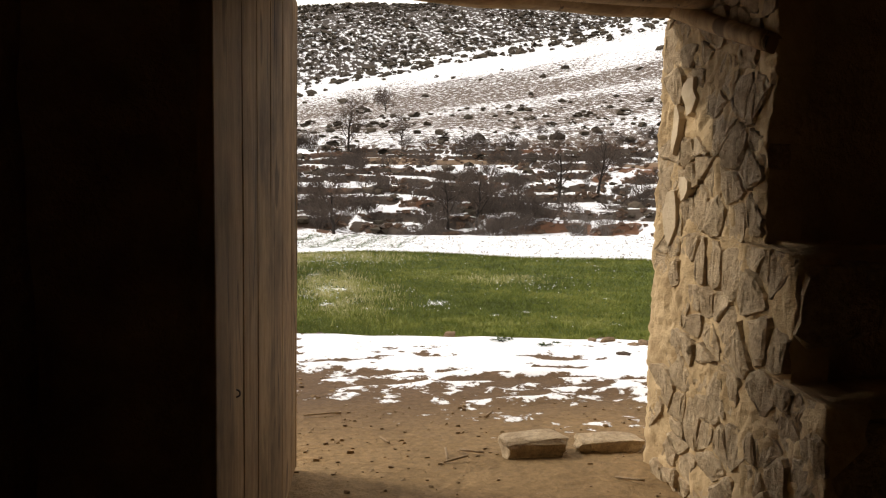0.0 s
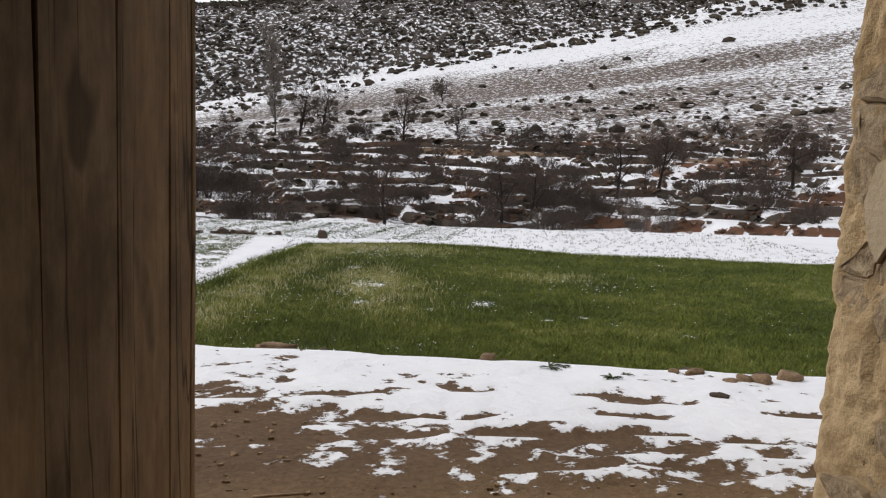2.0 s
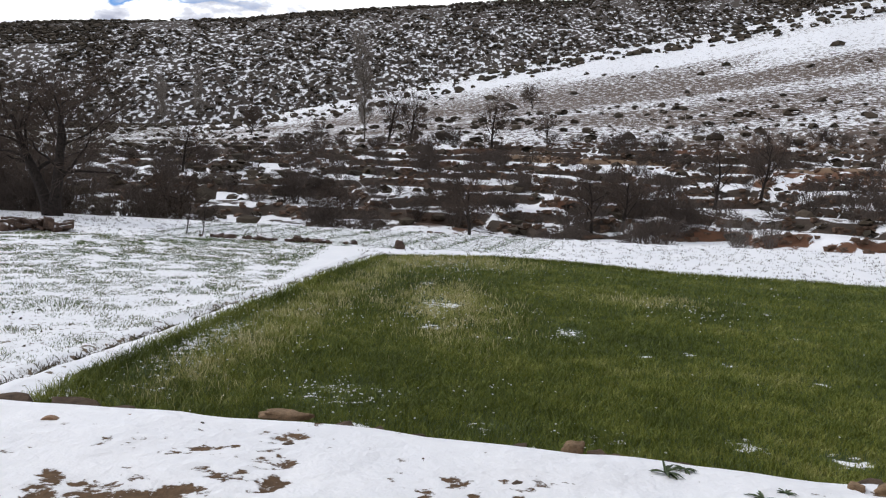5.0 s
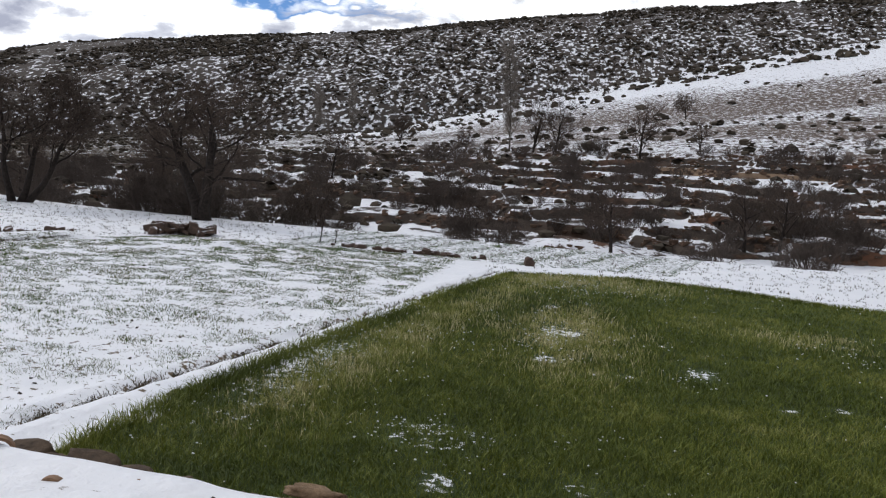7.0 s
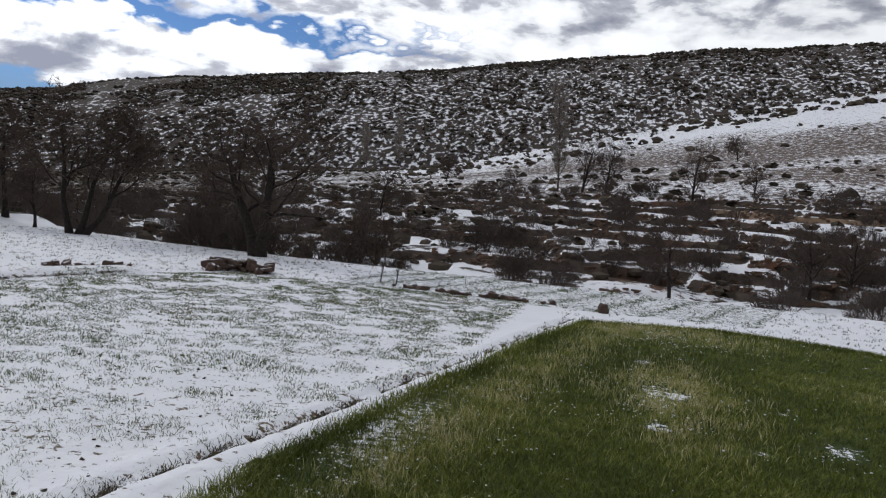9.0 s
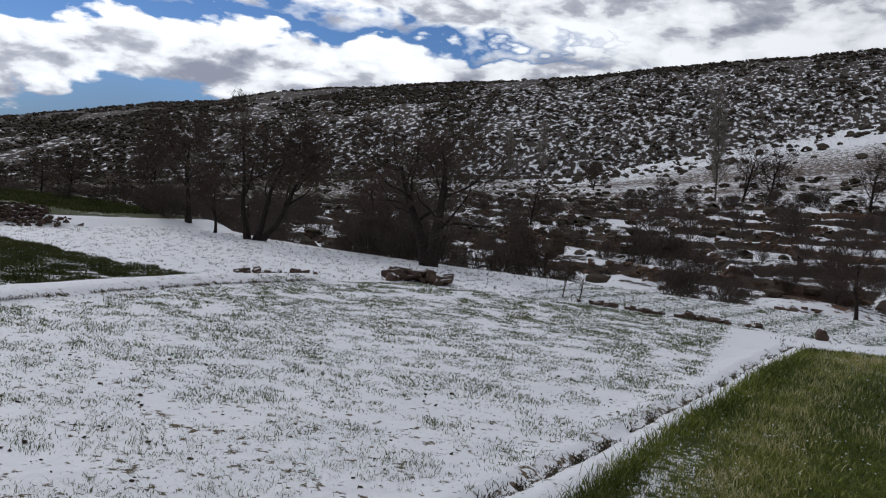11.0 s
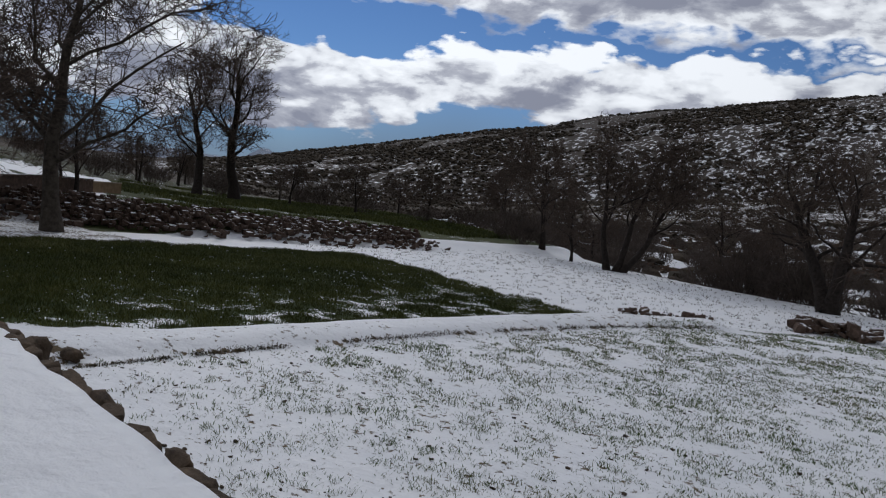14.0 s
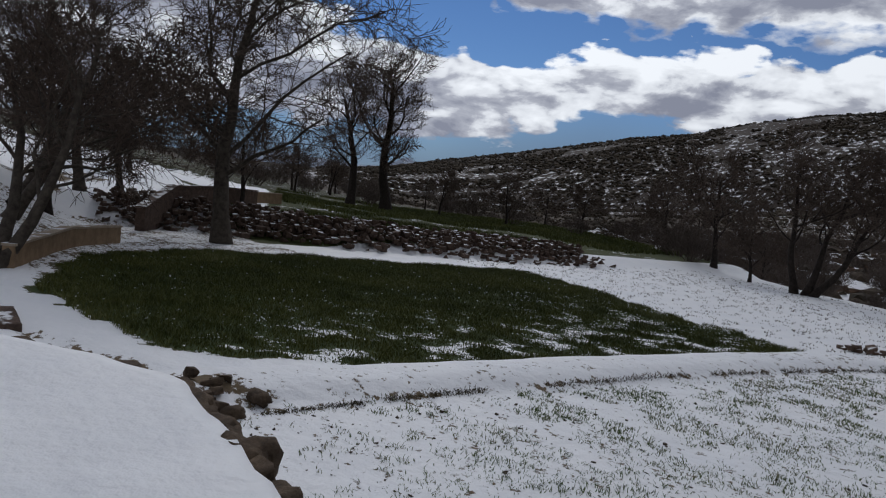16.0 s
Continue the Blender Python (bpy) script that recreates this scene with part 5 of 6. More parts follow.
for cx, cy, cs in ((-1.27, 7.74, 0.35), (-0.76, 7.4, 0.3), (0.4, 7.65, 0.25), (2.02, 11.0, 0.3), (-0.12, 11.6, 0.35), (0.1, 13.2, 0.7), (-2.7, 9.5, 0.6), (-2.3, 11.5, 0.6), (-3.1, 7.6, 0.45), (1.2, 6.3, 0.3), (4.6, 13.5, 0.4), (0.6, 19.6, 0.9)):
    near = np.maximum(near, np.exp(-((cr[:, 0] - cx) ** 2 + 0.6 * (cr[:, 1] - cy) ** 2) / (2 * cs * cs)))
cr = cr[rg.rand(len(cr)) < 0.004 + 0.6 * near * step(fbm(cr[:, 0] / 0.16, cr[:, 1] / 0.16, 2), 0.45, 0.75)]


def crumbs(name, label, points, seed):
    """Crumbs of old snow caught among the blades, as one mesh."""
    rng = np.random.RandomState(seed)
    bm = lump(1)
    v = np.array([q.co[:] for q in bm.verts])
    f = np.array([[q.index for q in t.verts] for t in bm.faces])
    bm.free()
    n = len(points)
    size = rng.uniform(0.006, 0.016, (n, 1, 1)) * (1 + 0.03 * np.hypot(points[:, 0], points[:, 1]))[:, None, None]
    at = np.stack([points[:, 0], points[:, 1], land_z(points[:, 0], points[:, 1]) + rng.uniform(0.02, 0.07, n)], -1)
    V = v[None] * size * rng.uniform(0.6, 1.5, (n, len(v), 1)) * np.array([1.3, 1.2, 0.7]) + at[:, None]
    F = f[None] + (np.arange(n) * len(v))[:, None, None]
    return tagged(new(name, np_mesh(name, V.reshape(-1, 3), F.reshape(-1, 3), SNOW_CRUMB, True)), label, "snow", kind="stuff")


crumbs("snow_crumbs", "crumbs of melting snow caught in the wheat", cr, 71)
cw = fill(rg, WHEAT_WEST, 60000, -29, -15, 4.2, 20, lambda x, y: 0.30 * west_snow(x, y) * step(fbm(x / 0.5, y / 0.5, 2), 0.4, 0.7), 1.1)
crumbs("field_snow_crumbs", "thin snow lying in flecks on the shade-darkened wheat", cw, 72)


def thin_west(x, y):
    return 1 - 0.82 * west_snow(x, y)


p = fill(rg, WHEAT_WEST, 260000, -29, -15, 4.5, 20, thin_west, 1.1)
# blades here and on the upper terrace carry painted shade
blades("west_wheat_field", "green wheat field darkened for shade, thin snow along its near side", p, (0.06 + 0.08 * fbm(p[:, 0] / 1.2, p[:, 1] / 1.2, 2)) * (1 - 0.6 * west_snow(p[:, 0] + 0.2, p[:, 1])), np.full(len(p), 0.007), GRASS_SHADED, 64, 0.9)
HIGH = [(-37, 10), (-36, 13.5), (-34, 16.2), (-33.2, 20.5), (-33, 27), (-35, 38), (-48, 45), (-64, 47), (-76, 36), (-76, 30), (-56, 22), (-44, 16)]
p = fill(rg, HIGH, 130000, -77, -32, 9, 48, lambda x, y: step(fbm(x / 9, y / 5, 3), 0.36, 0.46))
blades("upper_grass", "green grass darkened for shade on the terrace behind the fallen wall", p, np.full(len(p), 0.2), np.full(len(p), 0.025), GRASS_SHADED, 65)
for line, shift, amount, name in ((BUND_FOOT, 0.0, 4200, "bank_foot_grass"), (STRIP_LINE, 0.0, 9000, "border_grass")):
    t = rg.rand(amount) * (len(line) - 1)
    j = np.minimum(t.astype(int), len(line) - 2)
    L0, L1 = np.array(line)[j], np.array(line)[j + 1]
    q = L0 + (L1 - L0) * (t - j)[:, None] + rg.normal(0, 0.035, (amount, 2)) + np.array([shift, 0])
    q = q[fbm(q[:, 0] / 0.5, q[:, 1] / 0.5, 2) > 0.38]
    blades(name, "dark withered grass in the crack beside the earth bank", q, np.full(len(q), 0.05), np.full(len(q), 0.006), WITHERED, 68, 1.2)
# tufts that stand out of the snow, along the old drill rows
n = 46000
tx, ty = rg.uniform(-15, -3.2, n), rg.uniform(4.6, 23.6, n)
row = np.sin((tx * 0.35 + ty * 0.94) * 2 * np.pi / 0.9 + 2.0 * fbm(tx / 3, ty / 3, 2))
ok = inside([(-14.4, 4.6), (-4.9, 4.6), (-4.3, 8.2), (-3.5, 12.2), (-2.0, 20.8), (-2.4, 23.4), (-12, 23.2), (-14.2, 19)], tx, ty) & (rg.rand(n) < 0.48 + 0.10 * row) & (fbm(tx / 0.5, ty / 0.45, 3) > 0.42) & (rg.rand(n) < step(ty + 0.35 * (tx + 9), 4.0, 7.0) * 0.82 + 0.18)
tx, ty = tx[ok], ty[ok]
k = 7
spread = np.where(rg.rand(len(tx)) < 0.25, 0.11, 0.05).repeat(k)
tp = np.stack([tx.repeat(k) + rg.normal(0, 1, len(tx) * k) * spread, ty.repeat(k) + rg.normal(0, 0.6, len(tx) * k) * spread], -1)
dd = np.hypot(tp[:, 0] + 4, tp[:, 1] - 2)
blades("snow_tufts", "short green and brown tufts poking through thin snow", tp, np.full(len(tp), 0.046), 0.0012 + 0.00036 * dd, TUFT, 66, 1.3)
n = 5200
tx, ty = rg.uniform(-30, 16, n), rg.uniform(18.5, 33, n)
ok = (ty < far_edge_y(tx) + 0.3) & ~inside(WHEAT, tx, ty) & ~inside(WHEAT_WEST, tx, ty) & ~inside([(-14.4, 4.6), (-4.9, 4.6), (-2.0, 20.8), (-2.4, 23.4), (-12, 23.2), (-14.2, 19)], tx, ty)
tp = np.stack([tx[ok].repeat(4) + rg.normal(0, 0.05, ok.sum() * 4), ty[ok].repeat(4) + rg.normal(0, 0.05, ok.sum() * 4)], -1)
blades("stubble", "sparse dark stubble showing through the far snow", tp, np.full(len(tp), 0.06), np.full(len(tp), 0.009), WITHERED, 69, 1.2)
n = 1000
tx, ty = rg.uniform(-9, 3, n), rg.uniform(23.2, 29.5, n)
ok = (np.sin((tx * 0.8 - ty * 0.25) * 2 * np.pi / 1.1) < -0.2) & (tx < 3.2 + 0.3 * (ty - 24))
tp = np.stack([tx[ok].repeat(6) + rg.normal(0, 0.07, ok.sum() * 6), ty[ok].repeat(6) + rg.normal(0, 0.07, ok.sum() * 6)], -1)
blades("strip_tufts", "green shoots in the furrows of the snowy strip", tp, np.full(len(tp), 0.07), np.full(len(tp), 0.009), TUFT, 67, 1.2)


# ---- loose stones, walls and small things ----
def stone_row(name, label, line, count, size, mat, seed, spread, pile, shapes_n=10, category="stones", kind=""):
    """A thing made of single stones laid along a line."""
    owner = tagged(new(name), label, category, kind=kind)
    shapes = stone_meshes("stone", shapes_n, mat, seed, 13, 0.7)
    rng = random.Random(seed)
    seg = [math.hypot(b[0] - a[0], b[1] - a[1]) for a, b in zip(line, line[1:])]
    for i in range(count):
        s = rng.uniform(0, sum(seg))
        j = 0
        while s > seg[j] and j < len(seg) - 1:
            s -= seg[j]
            j += 1
        (x0, y0), (x1, y1) = line[j], line[j + 1]
        t = s / seg[j]
        off = rng.gauss(0, spread)
        nx, ny = -(y1 - y0) / seg[j], (x1 - x0) / seg[j]
        x, y = x0 + (x1 - x0) * t + nx * off, y0 + (y1 - y0) * t + ny * off
        w = rng.uniform(*size)
        h = w * rng.uniform(0.4, 0.75)
        lift = rng.random() * pile * max(0.0, 1 - abs(off) / (2.2 * spread + 1e-6))
        ob = part("stone", rng.choice(shapes), None, owner)
        ob.matrix_basis = pose(x, y, land(x, y) + h * 0.28 + lift, rng.uniform(-16, 16), rng.uniform(-16, 16), rng.uniform(0, 360)) @ Matrix.Diagonal((w, w * rng.uniform(0.6, 1), h, 1))
    return owner


stone_row("fallen_wall", "tumbled drystone wall of reddish stones dusted with snow", FALLEN_WALL, 300, (0.16, 0.36), FIELD_STONE, 80, 0.6, 0.38, category="wall")
shapes = stone_meshes("stone", 6, FIELD_STONE, 81, 11, 0.7)
rubble_rng = np.random.RandomState(82)
V, F, base = [], [], 0
for i in range(1700):
    s = rubble_rng.rand() * (len(FALLEN_WALL) - 1)
    j = min(int(s), len(FALLEN_WALL) - 2)
    (x0, y0), (x1, y1) = FALLEN_WALL[j], FALLEN_WALL[j + 1]
    x, y = x0 + (x1 - x0) * (s - j) + rubble_rng.normal(0, 0.75), y0 + (y1 - y0) * (s - j) + rubble_rng.normal(0, 0.4)
    me = shapes[i % 6]
    v = np.array([q.co[:] for q in me.vertices]) * rubble_rng.uniform(0.12, 0.34)
    v[:, 2] *= 0.7
    V.append(v + np.array([x, y, land(x, y) + 0.03 + 0.3 * rubble_rng.rand()]))
    F.append(np.array([q.vertices[:] for q in me.polygons]) + base)
    base += len(v)
tagged(new("wall_rubble", np_mesh("wall_rubble", np.concatenate(V), np.concatenate(F), FIELD_STONE)), "loose rubble spilled along the fallen wall", "rubble", kind="stuff")


def build_edge():
    """Stones that cap the terrace's retaining wall."""
    wall = tagged(new("retaining_wall"), "low drystone retaining wall capped with brown stones and snow", "wall", kind="structure")
    rng = random.Random(91)
    shapes = [chip(hull_stone(rng, 1.05, 1.05, 1.05, 20, 0.6), EDGE_STONE, k, 2, 0.07, True) for k in range(14)]
    x = 3.4
    while x > -14.5:
        w = rng.uniform(0.08, 0.3) if x > -4 else rng.uniform(0.10, 0.26)
        if rng.random() < (0.8 if x > -4 else 0.95):
            ye = float(edge_y(np.array([x]))[0])
            ztop = float(yard_z(np.array([x]), np.array([ye]))[0])
            h = rng.uniform(0.06, 0.11)
            d = rng.uniform(0.09, 0.17)
            show = rng.uniform(-0.06, -0.02) if x < -10.6 else rng.uniform(-0.045, -0.005) if x < -4.5 else rng.uniform(-0.045, 0.0)
            ob = part("stone", rng.choice(shapes), None, wall)
            ob.matrix_basis = pose(x - w / 2, ye + 0.02 + rng.uniform(-0.03, 0.05), ztop - h / 2 + 0.02 + show, rng.uniform(-14, 14), rng.uniform(-14, 14), rng.uniform(-25, 25)) @ Matrix.Diagonal((w, d, h, 1))
        x -= w * 0.95
    # courses below the cap
    for row in range(1, 5):
        x = 3.4
        while x > -14.5:
            w = rng.uniform(0.14, 0.3)
            ye = float(edge_y(np.array([x]))[0])
            ztop = float(yard_z(np.array([x]), np.array([ye]))[0])
            ob = part("stone", rng.choice(shapes), None, wall)
            ob.matrix_basis = pose(x - w / 2, ye + 0.0 + 0.02 * row, ztop - 0.2 - 0.21 * row, rng.uniform(-6, 6), rng.uniform(-6, 6), rng.uniform(-8, 8)) @ Matrix.Diagonal((w, 0.2, 0.23, 1))
            x -= w


build_edge()


def boulder(name, label, x, y, size, mat, seed, turn=0.0, lift=0.3, z=None, category="stone"):
    """A larger stone with worn, uneven faces."""
    bm = bmesh.new()
    bmesh.ops.create_icosphere(bm, subdivisions=3, radius=0.5)
    off = Vector((seed * 3.3, seed * 1.9, 0))
    for v in bm.verts:
        d = v.co.normalized()
        k = 1 + 0.42 * noise.noise(d * 1.3 + off) + 0.16 * noise.noise(d * 3.4 + off) + 0.07 * noise.noise(d * 8 + off)
        f = max(abs(d.x), abs(d.y), abs(d.z))
        v.co = d * 0.5 * k / f ** 0.45
        v.co.x *= size[0]
        v.co.y *= size[1]
        v.co.z *= size[2]
    for f in bm.faces:
        f.smooth = True
    ob = part(name, bm, mat, None)
    ob.matrix_basis = pose(x, y, (land(x, y) if z is None else z) + size[2] * lift, 0, 0, turn)
    return tagged(ob, label, category)


def flat_stone(label, x, y, size, seed, turn):
    """A split slab with a flat top and broken edges."""
    ob = part("flat_stone", chip(hull_stone(random.Random(seed), 1, 1, 1, 26, 0.66), STONE, seed, 2, 0.07), None, None)
    ob.matrix_basis = pose(x, y, land(x, y) + size[2] * 0.28, 0, 0, turn) @ Matrix.Diagonal((*size, 1))
    return tagged(ob, label, "stone")


flat_stone("flat grey-brown threshold stone lying on the dirt", 0.40, 0.24, (0.36, 0.19, 0.13), 101, 4)
flat_stone("thin flat ochre stone on the dirt by the doorway", 0.80, 0.25, (0.40, 0.17, 0.09), 104, -3)
boulder("edge_boulder", "rounded brown boulder on the terrace edge", -9.9, 4.06, (0.25, 0.2, 0.17), EDGE_STONE, 103, 20, 0.25, 0.10)
boulder("edge_boulder", "orange-brown stone on the terrace edge", 0.66, 3.52, (0.11, 0.08, 0.08), OCHRE_STONE, 105, 0, 0.3, -0.16)
boulder("edge_boulder", "long ochre stone lying at the snow's edge", -0.86, 3.9, (0.28, 0.10, 0.045), OCHRE_STONE, 106, -6, 0.2, -0.16)
boulder("edge_boulder", "flat brown stone lying at the snow's edge", -1.72, 3.75, (0.18, 0.09, 0.04), EDGE_STONE, 107, 5, 0.2, -0.16)
boulder("edge_boulder", "dark stone at the snow's edge", -14.15, 5.5, (0.22, 0.18, 0.15), EDGE_STONE, 108, 30, 0.25)
boulder("edge_boulder", "dark grey stone beside the earth bank", -14.5, 5.88, (0.32, 0.18, 0.15), EDGE_STONE, 109, 10, 0.25)
boulder("corner_stone", "upright brown marker stone at the field's corner", -1.05, 22.9, (0.26, 0.2, 0.3), FIELD_STONE, 110, 15, 0.35)
for k, (x, y, w) in enumerate(((0.55, 3.03, 0.075), (0.31, 3.01, 0.085), (1.18, 2.94, 0.06), (-0.07, 3.23, 0.09), (0.83, 2.98, 0.05), (-0.75, 3.4, 0.08), (-1.23, 3.64, 0.09), (1.9, 2.5, 0.12), (-0.95, 3.1, 0.06),
                               (1.55, 2.95, 0.07), (-1.45, 3.2, 0.07), (-2.3, 3.5, 0.08), (-1.7, 3.35, 0.05), (2.5, 2.3, 0.09))):
    boulder("loose_stone", "loose brown stone half buried in snow", x, y, (w, w * 0.7, w * 0.45), EDGE_STONE, 120 + k, 47.0 * k, 0.25)
for k, (x, y, w) in enumerate(((2.16, 2.86, 0.10), (2.27, 2.90, 0.13), (2.38, 2.86, 0.15), (2.02, 3.10, 0.12), (1.88, 3.12, 0.10), (2.62, 2.95, 0.16), (0.9, 3.44, 0.08))):
    boulder("ochre_stone", "ochre stone lying on the terrace edge", x, y, (w, w * 0.75, w * 0.6), OCHRE_STONE, 140 + k, 61.0 * k, 0.3)


def weed(x, y, size, seed):
    """A low wild plant with narrow leaves, pressed down by the snow."""
    rng = random.Random(seed)
    ob = tagged(new("weed"), "small dark green weed half covered by snow", "weed", "weeds on the terrace edge")
    for _ in range(16):
        a, ln = rng.uniform(0, 6.283), size * rng.uniform(0.6, 1.2)
        rise, w = rng.uniform(0.15, 0.7), size * rng.uniform(0.07, 0.13)
        bm = bmesh.new()
        rows = []
        for i in range(5):
            t = i / 4
            c = Vector((math.cos(a) * ln * t, math.sin(a) * ln * t, ln * (rise * t - 0.45 * t * t) + 0.01))
            half = w * math.sin(math.pi * (0.12 + 0.86 * t))
            n = Vector((-math.sin(a), math.cos(a), 0))
            rows.append((bm.verts.new(c - n * half), bm.verts.new(c - Vector((0, 0, half * 0.5))), bm.verts.new(c + n * half)))
        for r0, r1 in zip(rows, rows[1:]):
            for j in range(2):
                bm.faces.new((r0[j], r0[j + 1], r1[j + 1], r1[j]))
        part("leaf", bm, WEED, ob)
    return stand(ob, x, y, 0, 1.0, -0.025)


WEED = plain_material("weed_leaves", (0.03, 0.05, 0.022), (0.10, 0.13, 0.06), 20.0, 0.6, 0)
weed(1.03, 3.2, 0.09, 1)
weed(1.14, 3.26, 0.06, 2)
weed(1.37, 2.92, 0.08, 3)
weed(1.5, 3.0, 0.05, 4)
stone_row("stone_pile", "low pile of flat reddish-brown stones in the snow", [(-13.1, 23.3), (-11.2, 23.7)], 90, (0.2, 0.42), FIELD_STONE, 83, 0.28, 0.34)
stone_row("rock_line", "short line of dark rocks on the earth bank", [(-16.0, 19.6), (-14.0, 20.9)], 34, (0.12, 0.26), FIELD_STONE, 84, 0.12, 0.08)
stone_row("stone_line", "thin line of stones along the field's upper edge", [(-7.4, 23.9), (-4.6, 23.6), (-2.4, 23.6)], 44, (0.12, 0.32), FIELD_STONE, 85, 0.10, 0.03)
stone_row("wall_foot_stones", "brown stones fallen at the foot of the terrace wall", [(-14.05, 5.35), (-14.6, 5.4), (-15.2, 5.35)], 15, (0.12, 0.26), EDGE_STONE, 86, 0.12, 0.03)


def roof_tile(x, y, turn, tilt, span=0.15):
    """A broken half-round clay tile standing in the snow."""
    bm = bmesh.new()
    rows = []
    for i in range(4):
        row = []
        for r in (span / 2, span / 2 - 0.016):
            for j in range(11):
                a = math.pi * (j / 10)
                row.append(bm.verts.new((r * math.cos(a) * (1 + 0.02 * i), 0.014 * i, r * math.sin(a))))
        rows.append(row)
    for a, b in zip(rows, rows[1:]):
        for o in (0, 11):
            for j in range(10):
                bm.faces.new((a[o + j], a[o + j + 1], b[o + j + 1], b[o + j]))
    for row in (rows[0], rows[-1]):
        for j in range(10):
            bm.faces.new((row[j], row[j + 1], row[12 + j], row[11 + j]))
    for a, b in zip(rows, rows[1:]):
        for j in (0, 10):
            bm.faces.new((a[j], a[11 + j], b[11 + j], b[j]))
    bmesh.ops.recalc_face_normals(bm, faces=bm.faces[:])
    ob = part("roof_tile", bm, CLAY, None)
    ob.matrix_basis = pose(x, y, land(x, y) - 0.012, tilt, 0, turn)
    return tagged(ob, "broken half-round clay roof tile standing in snow", "roof tile", "broken roof tiles")


CLAY = plain_material("fired_clay", (0.20, 0.12, 0.075), (0.34, 0.22, 0.14), 14.0, 0.9, 0.4)
roof_tile(-1.99, 3.57, 10, -4, 0.12)
roof_tile(-1.64, 3.70, -30, -8, 0.10)
roof_tile(-2.5, 3.86, 40, 6, 0.17)


def stick(x, y, length, turn, r=0.006, z=0.012):
    ob = log("stick", (-length / 2, 0, 0), (length / 2, 0, 0.012), r, STRAW_STICK, None, int(1000 * length), 6, 4)
    ob.matrix_basis = pose(x, y, land(x, y) + z, 0, rt.uniform(-6, 6), turn)
    return tagged(ob, "short dry stick lying on the bare dirt", "stick", "sticks on the dirt")


STRAW_STICK = plain_material("dry_stick", (0.22, 0.15, 0.09), (0.42, 0.31, 0.19), 20.0, 0.9, 0.2)
for x, y, ln, tn in ((-0.03, 0.24, 0.10, 85), (0.10, 0.26, 0.12, -25), (0.0, 0.16, 0.12, 5), (0.72, -0.2, 0.14, -50), (-0.6, 1.05, 0.2, 8), (0.35, 0.9, 0.07, 40), (-0.3, 0.5, 0.08, 120)):
    stick(x, y, ln, tn)
sill = log("door_sill", (-0.35, -0.13, -0.024), (0.62, -0.16, -0.026), 0.035, WOOD, None, 44, 8, 9)
tagged(sill, "worn timber sill sunk in the dirt of the doorway", "sill", kind="structure")
rp = np.random.RandomState(95)
V, F, base = [], [], 0
pebble = [np.array([q.co[:] for q in m.vertices]) for m in shapes]
pfaces = [np.array([q.vertices[:] for q in m.polygons]) for m in shapes]
px, py = rp.uniform(-1.6, 2.8, 2600), rp.uniform(-1.6, 2.7, 2600)
bare = py < np.interp(px, [-14, -6, -2.5, -0.9, -0.3, 0.6, 1.7, 4], [-2.0, -1.0, 3.0, 2.7, 1.85, 1.35, 1.2, 1.1]) - 0.1
px, py = px[bare], py[bare]
pz = land_z(px, py)
for i in range(len(px)):
    s = 0.006 + 0.026 * rp.rand() ** 4
    v = pebble[i % 6] * np.array([s * 1.3, s, s * 0.7]) + np.array([px[i], py[i], pz[i] + s * 0.12])
    V.append(v)
    F.append(pfaces[i % 6] + base)
    base += len(v)
GRIT = plain_material("dirt_clods", (0.15, 0.098, 0.055), (0.38, 0.27, 0.155), 25.0, 0.95, 0.2, True)
tagged(new("pebbles", np_mesh("pebbles", np.concatenate(V), np.concatenate(F), GRIT)), "small pebbles and clods strewn over the bare dirt", "pebbles", kind="stuff")


V, F, base = [], [], 0
cx, cy = rp.uniform(-14.3, -3.2, 2600), 4.6 + 18 * rp.rand(2600) ** 1.6
ok = inside([(-14.4, 4.6), (-4.9, 4.6), (-4.3, 8.2), (-3.5, 12.2), (-2.0, 20.8), (-12, 23.2), (-14.2, 19)], cx, cy)
cx, cy = cx[ok], cy[ok]
cz = land_z(cx, cy)
for i in range(len(cx)):
    s = 0.010 + 0.032 * rp.rand() ** 4
    V.append(pebble[i % 6] * np.array([s * 1.4, s, s * 0.7]) + np.array([cx[i], cy[i], cz[i] + s * 0.2]))
    F.append(pfaces[i % 6] + base)
    base += len(V[-1])
CLOD = plain_material("wet_earth", (0.03, 0.022, 0.016), (0.10, 0.075, 0.055), 25.0, 0.95, 0.2, True)
tagged(new("earth_clods", np_mesh("earth_clods", np.concatenate(V), np.concatenate(F), CLOD)), "small dark earth clods showing through the field's snow", "clods", kind="stuff")


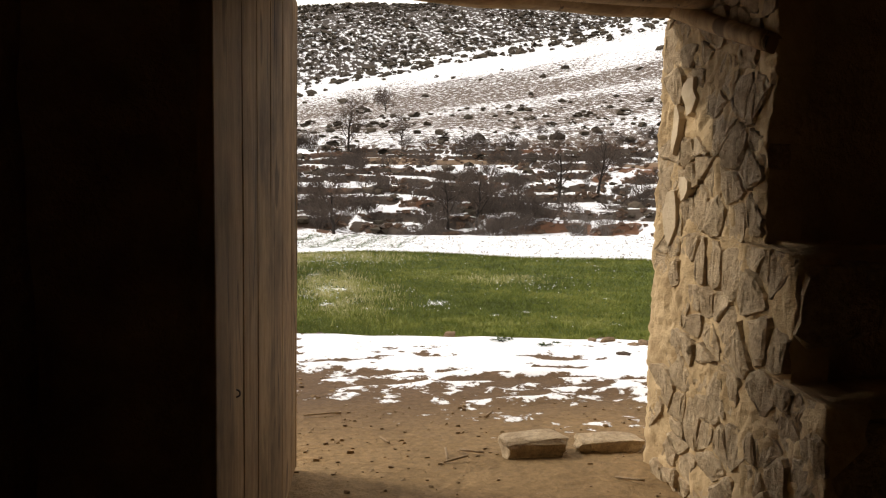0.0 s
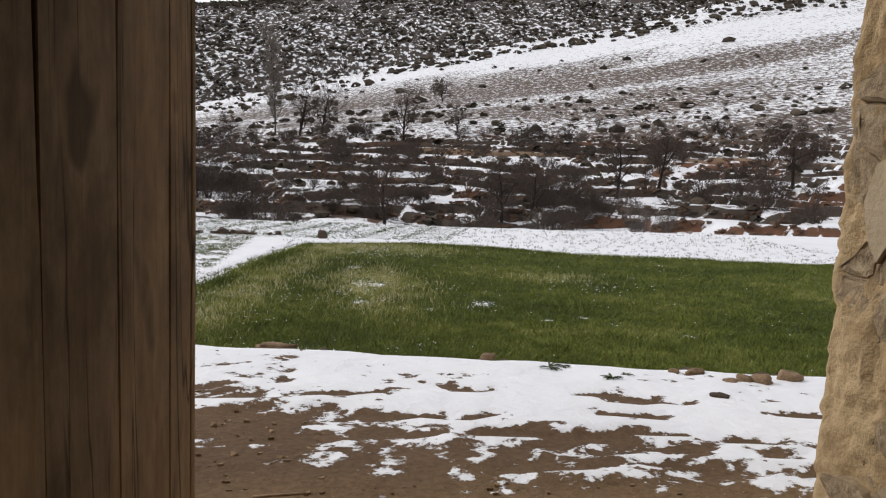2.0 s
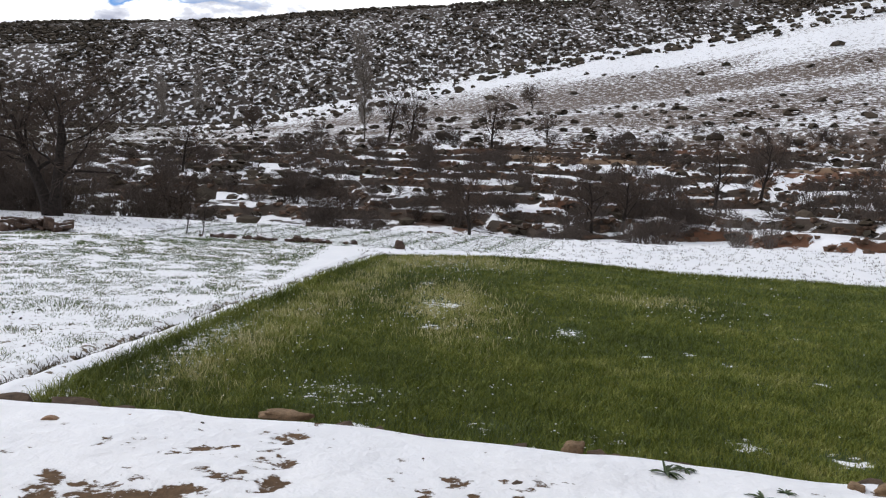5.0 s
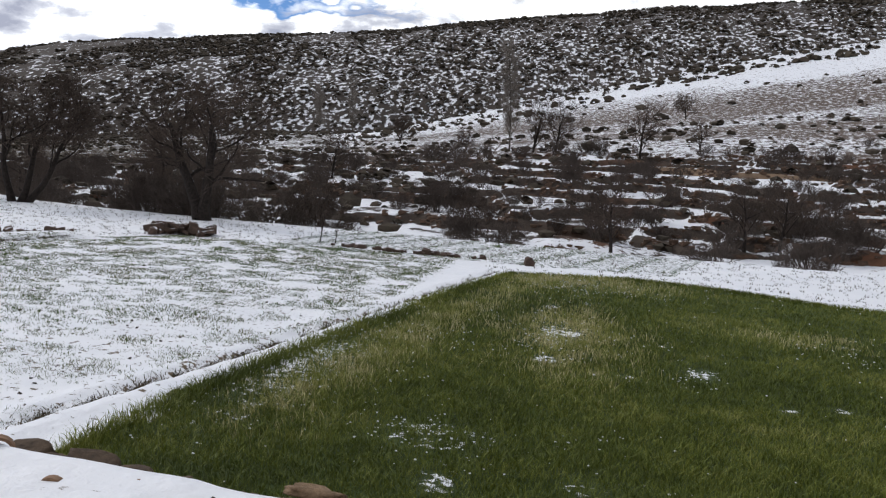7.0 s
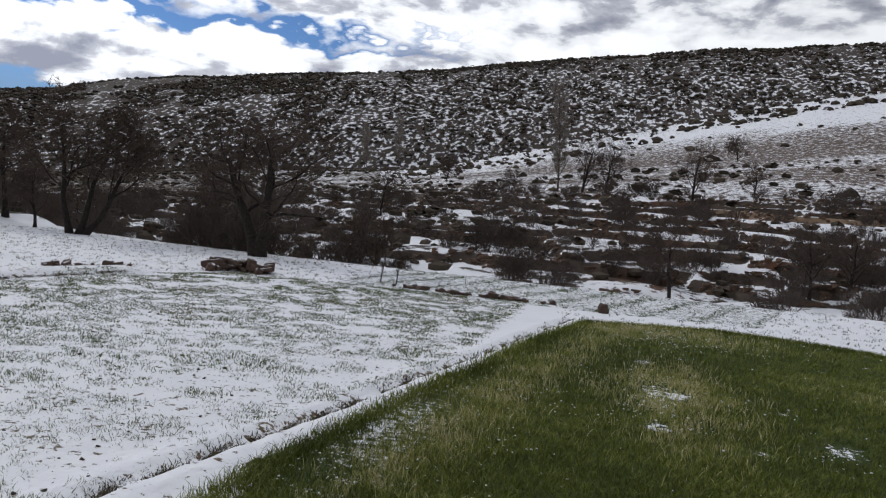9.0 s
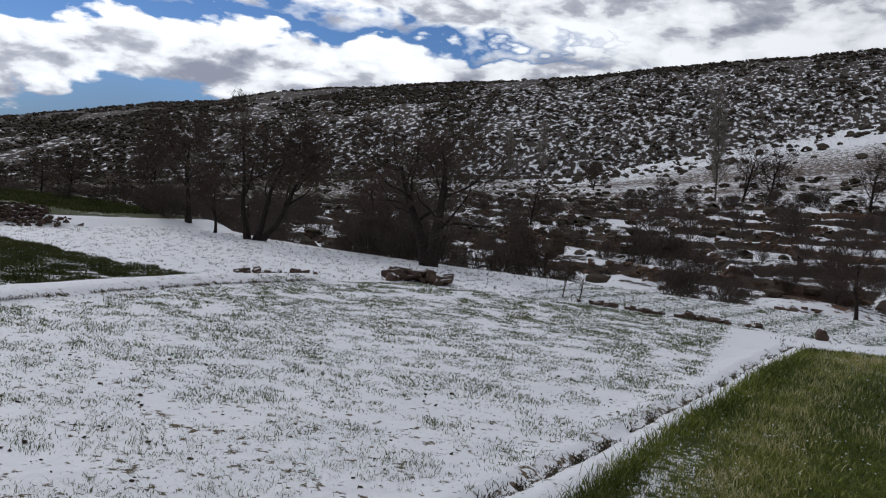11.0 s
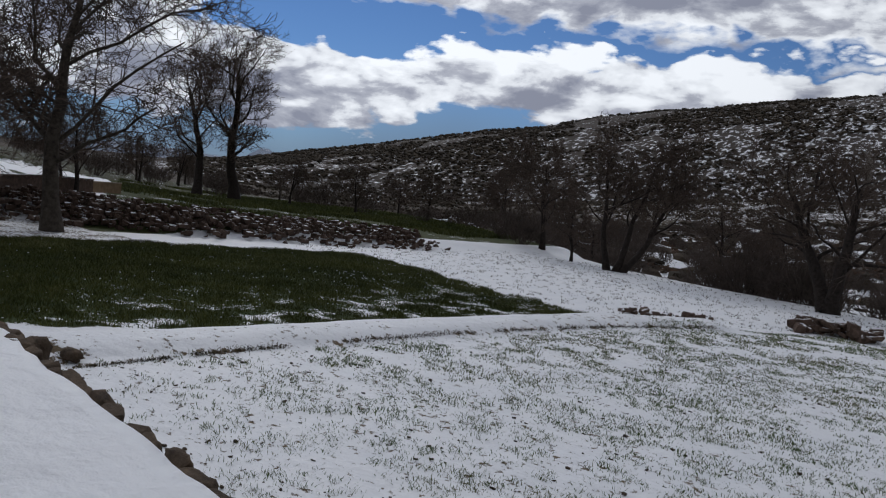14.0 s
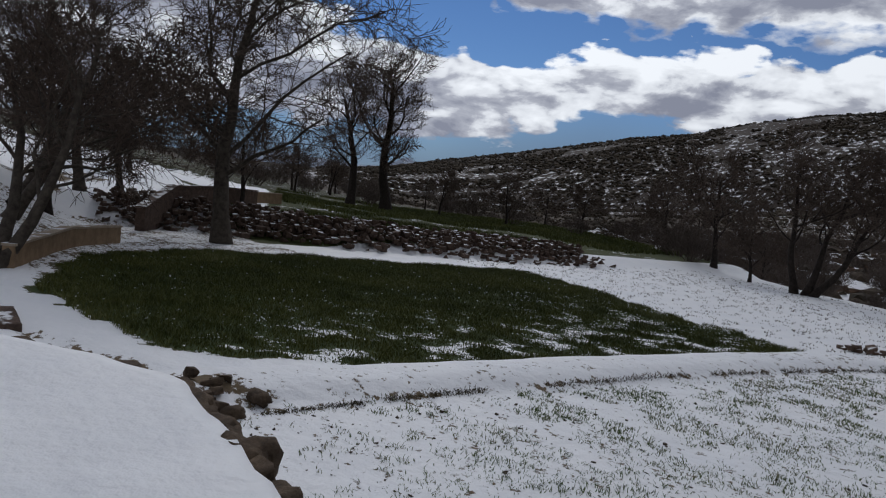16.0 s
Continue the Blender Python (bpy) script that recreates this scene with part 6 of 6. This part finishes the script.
def low_wall(name, label, pts, height, thick, mat, lift=0.0):
    """A low rendered wall with a snow-dusted coping that follows the ground."""
    owner = tagged(new(name), label, "wall")
    for layer, (z0, z1, extra, m) in enumerate(((-0.4, height, 0.0, mat), (height + 0.003, height + 0.05, 0.03, COPING))):
        bm = bmesh.new()
        rows = []
        for i, (x, y) in enumerate(pts):
            xa, ya = pts[max(0, i - 1)]
            xb, yb = pts[min(len(pts) - 1, i + 1)]
            ln = math.hypot(xb - xa, yb - ya)
            nx, ny = -(yb - ya) / ln * (thick / 2 + extra), (xb - xa) / ln * (thick / 2 + extra)
            z = land(x, y) + lift
            rows.append([bm.verts.new(c) for c in ((x - nx, y - ny, z + z0), (x + nx, y + ny, z + z0), (x + nx, y + ny, z + z1), (x - nx, y - ny, z + z1))])
        for a, b in zip(rows, rows[1:]):
            for j in range(4):
                bm.faces.new((a[j], a[(j + 1) % 4], b[(j + 1) % 4], b[j]))
        bm.faces.new(rows[0][::-1])
        bm.faces.new(rows[-1])
        bmesh.ops.recalc_face_normals(bm, faces=bm.faces[:])
        part("coping" if layer else "body", bm, FIELD_STONE if mat == FIELD_STONE else m, owner)
    return owner


COPING = stone_material("snowy_coping", (0.34, 0.27, 0.2), (0.5, 0.42, 0.32), 6.0, snow=0.15)
low_wall("garden_wall", "low beige rendered garden wall with snow on top", [(-23.5, 4.2), (-26.5, 5.6), (-29.2, 7.2)], 0.42, 0.22, RENDER_WALL)
low_wall("stone_garden_wall", "dark stone garden wall with a pale coping", [(-33.0, 8.6), (-35.6, 10.2), (-38.0, 12.6), (-39.0, 14.5)], 0.75, 0.3, FIELD_STONE)
low_wall("garden_wall", "short beige rendered wall behind the walnut", [(-43.0, 15.2), (-45.5, 18.2)], 0.5, 0.22, RENDER_WALL)
trough = tagged(new("water_trough"), "sunken dark water trough with snow on its rim", "trough")
part("basin", rough_box(-19.6, -18.3, 3.5, 4.0, -1.4, -1.06, 0.2, 0.01, 50), FIELD_STONE, trough)


def sapling(x, y, h, seed):
    wood, twig = grow(seed, [((0, 0, 0), (0.08, 0, 1))], h, 0.02, [6, 3], [38, 35], [0.35, 0.5], (0.0, 0.05), 0.07, 0.009, 0.35)
    ob = tagged(new("sapling"), "thin bare sapling standing in the snow", "sapling", "saplings at the field's edge")
    part("stem", tubes(wood, BARK, "stem"), None, ob)
    part("twigs", tubes(twig, TWIG, "twigs"), None, ob)
    return stand(ob, x, y)


sapling(-7.95, 24.7, 0.95, 1)
sapling(-7.4, 24.6, 0.8, 2)


def far_range():
    """Hills and a snowy peak on the horizon, kilometres away, coloured blue for haze."""
    V, F = [], []
    n = 160
    for i in range(n + 1):
        az = radians(50 + 50 * i / n)
        a = math.degrees(az)
        top = 0.35 + 0.95 * math.exp(-((a - 59.8) / 1.3) ** 2) + 0.5 * math.exp(-((a - 68) / 5) ** 2) + 0.25 * noise.noise(Vector((a * 0.7, 0, 0))) + 0.12 * noise.noise(Vector((a * 2.7, 4, 0)))
        for r, el in ((1900, -2.0), (2600, top * 0.6 - 0.2), (3200, top)):
            V.append((-r * math.sin(az), r * math.cos(az), r * math.tan(radians(el))))
    for i in range(n):
        for j in range(2):
            F.append((i * 3 + j, i * 3 + 3 + j, i * 3 + 4 + j, i * 3 + 1 + j))
    # the haze of the distance is put into this bluish base colour
    m = stone_material("haze_tinted_hills", (0.16, 0.21, 0.30), (0.24, 0.29, 0.38), 0.01, snow=0.1)
    return tagged(new("backdrop", np_mesh("backdrop", V, F, m, True)), "distant hills tinted blue for haze, with a snowy peak", "mountains", kind="structure")


far_range()
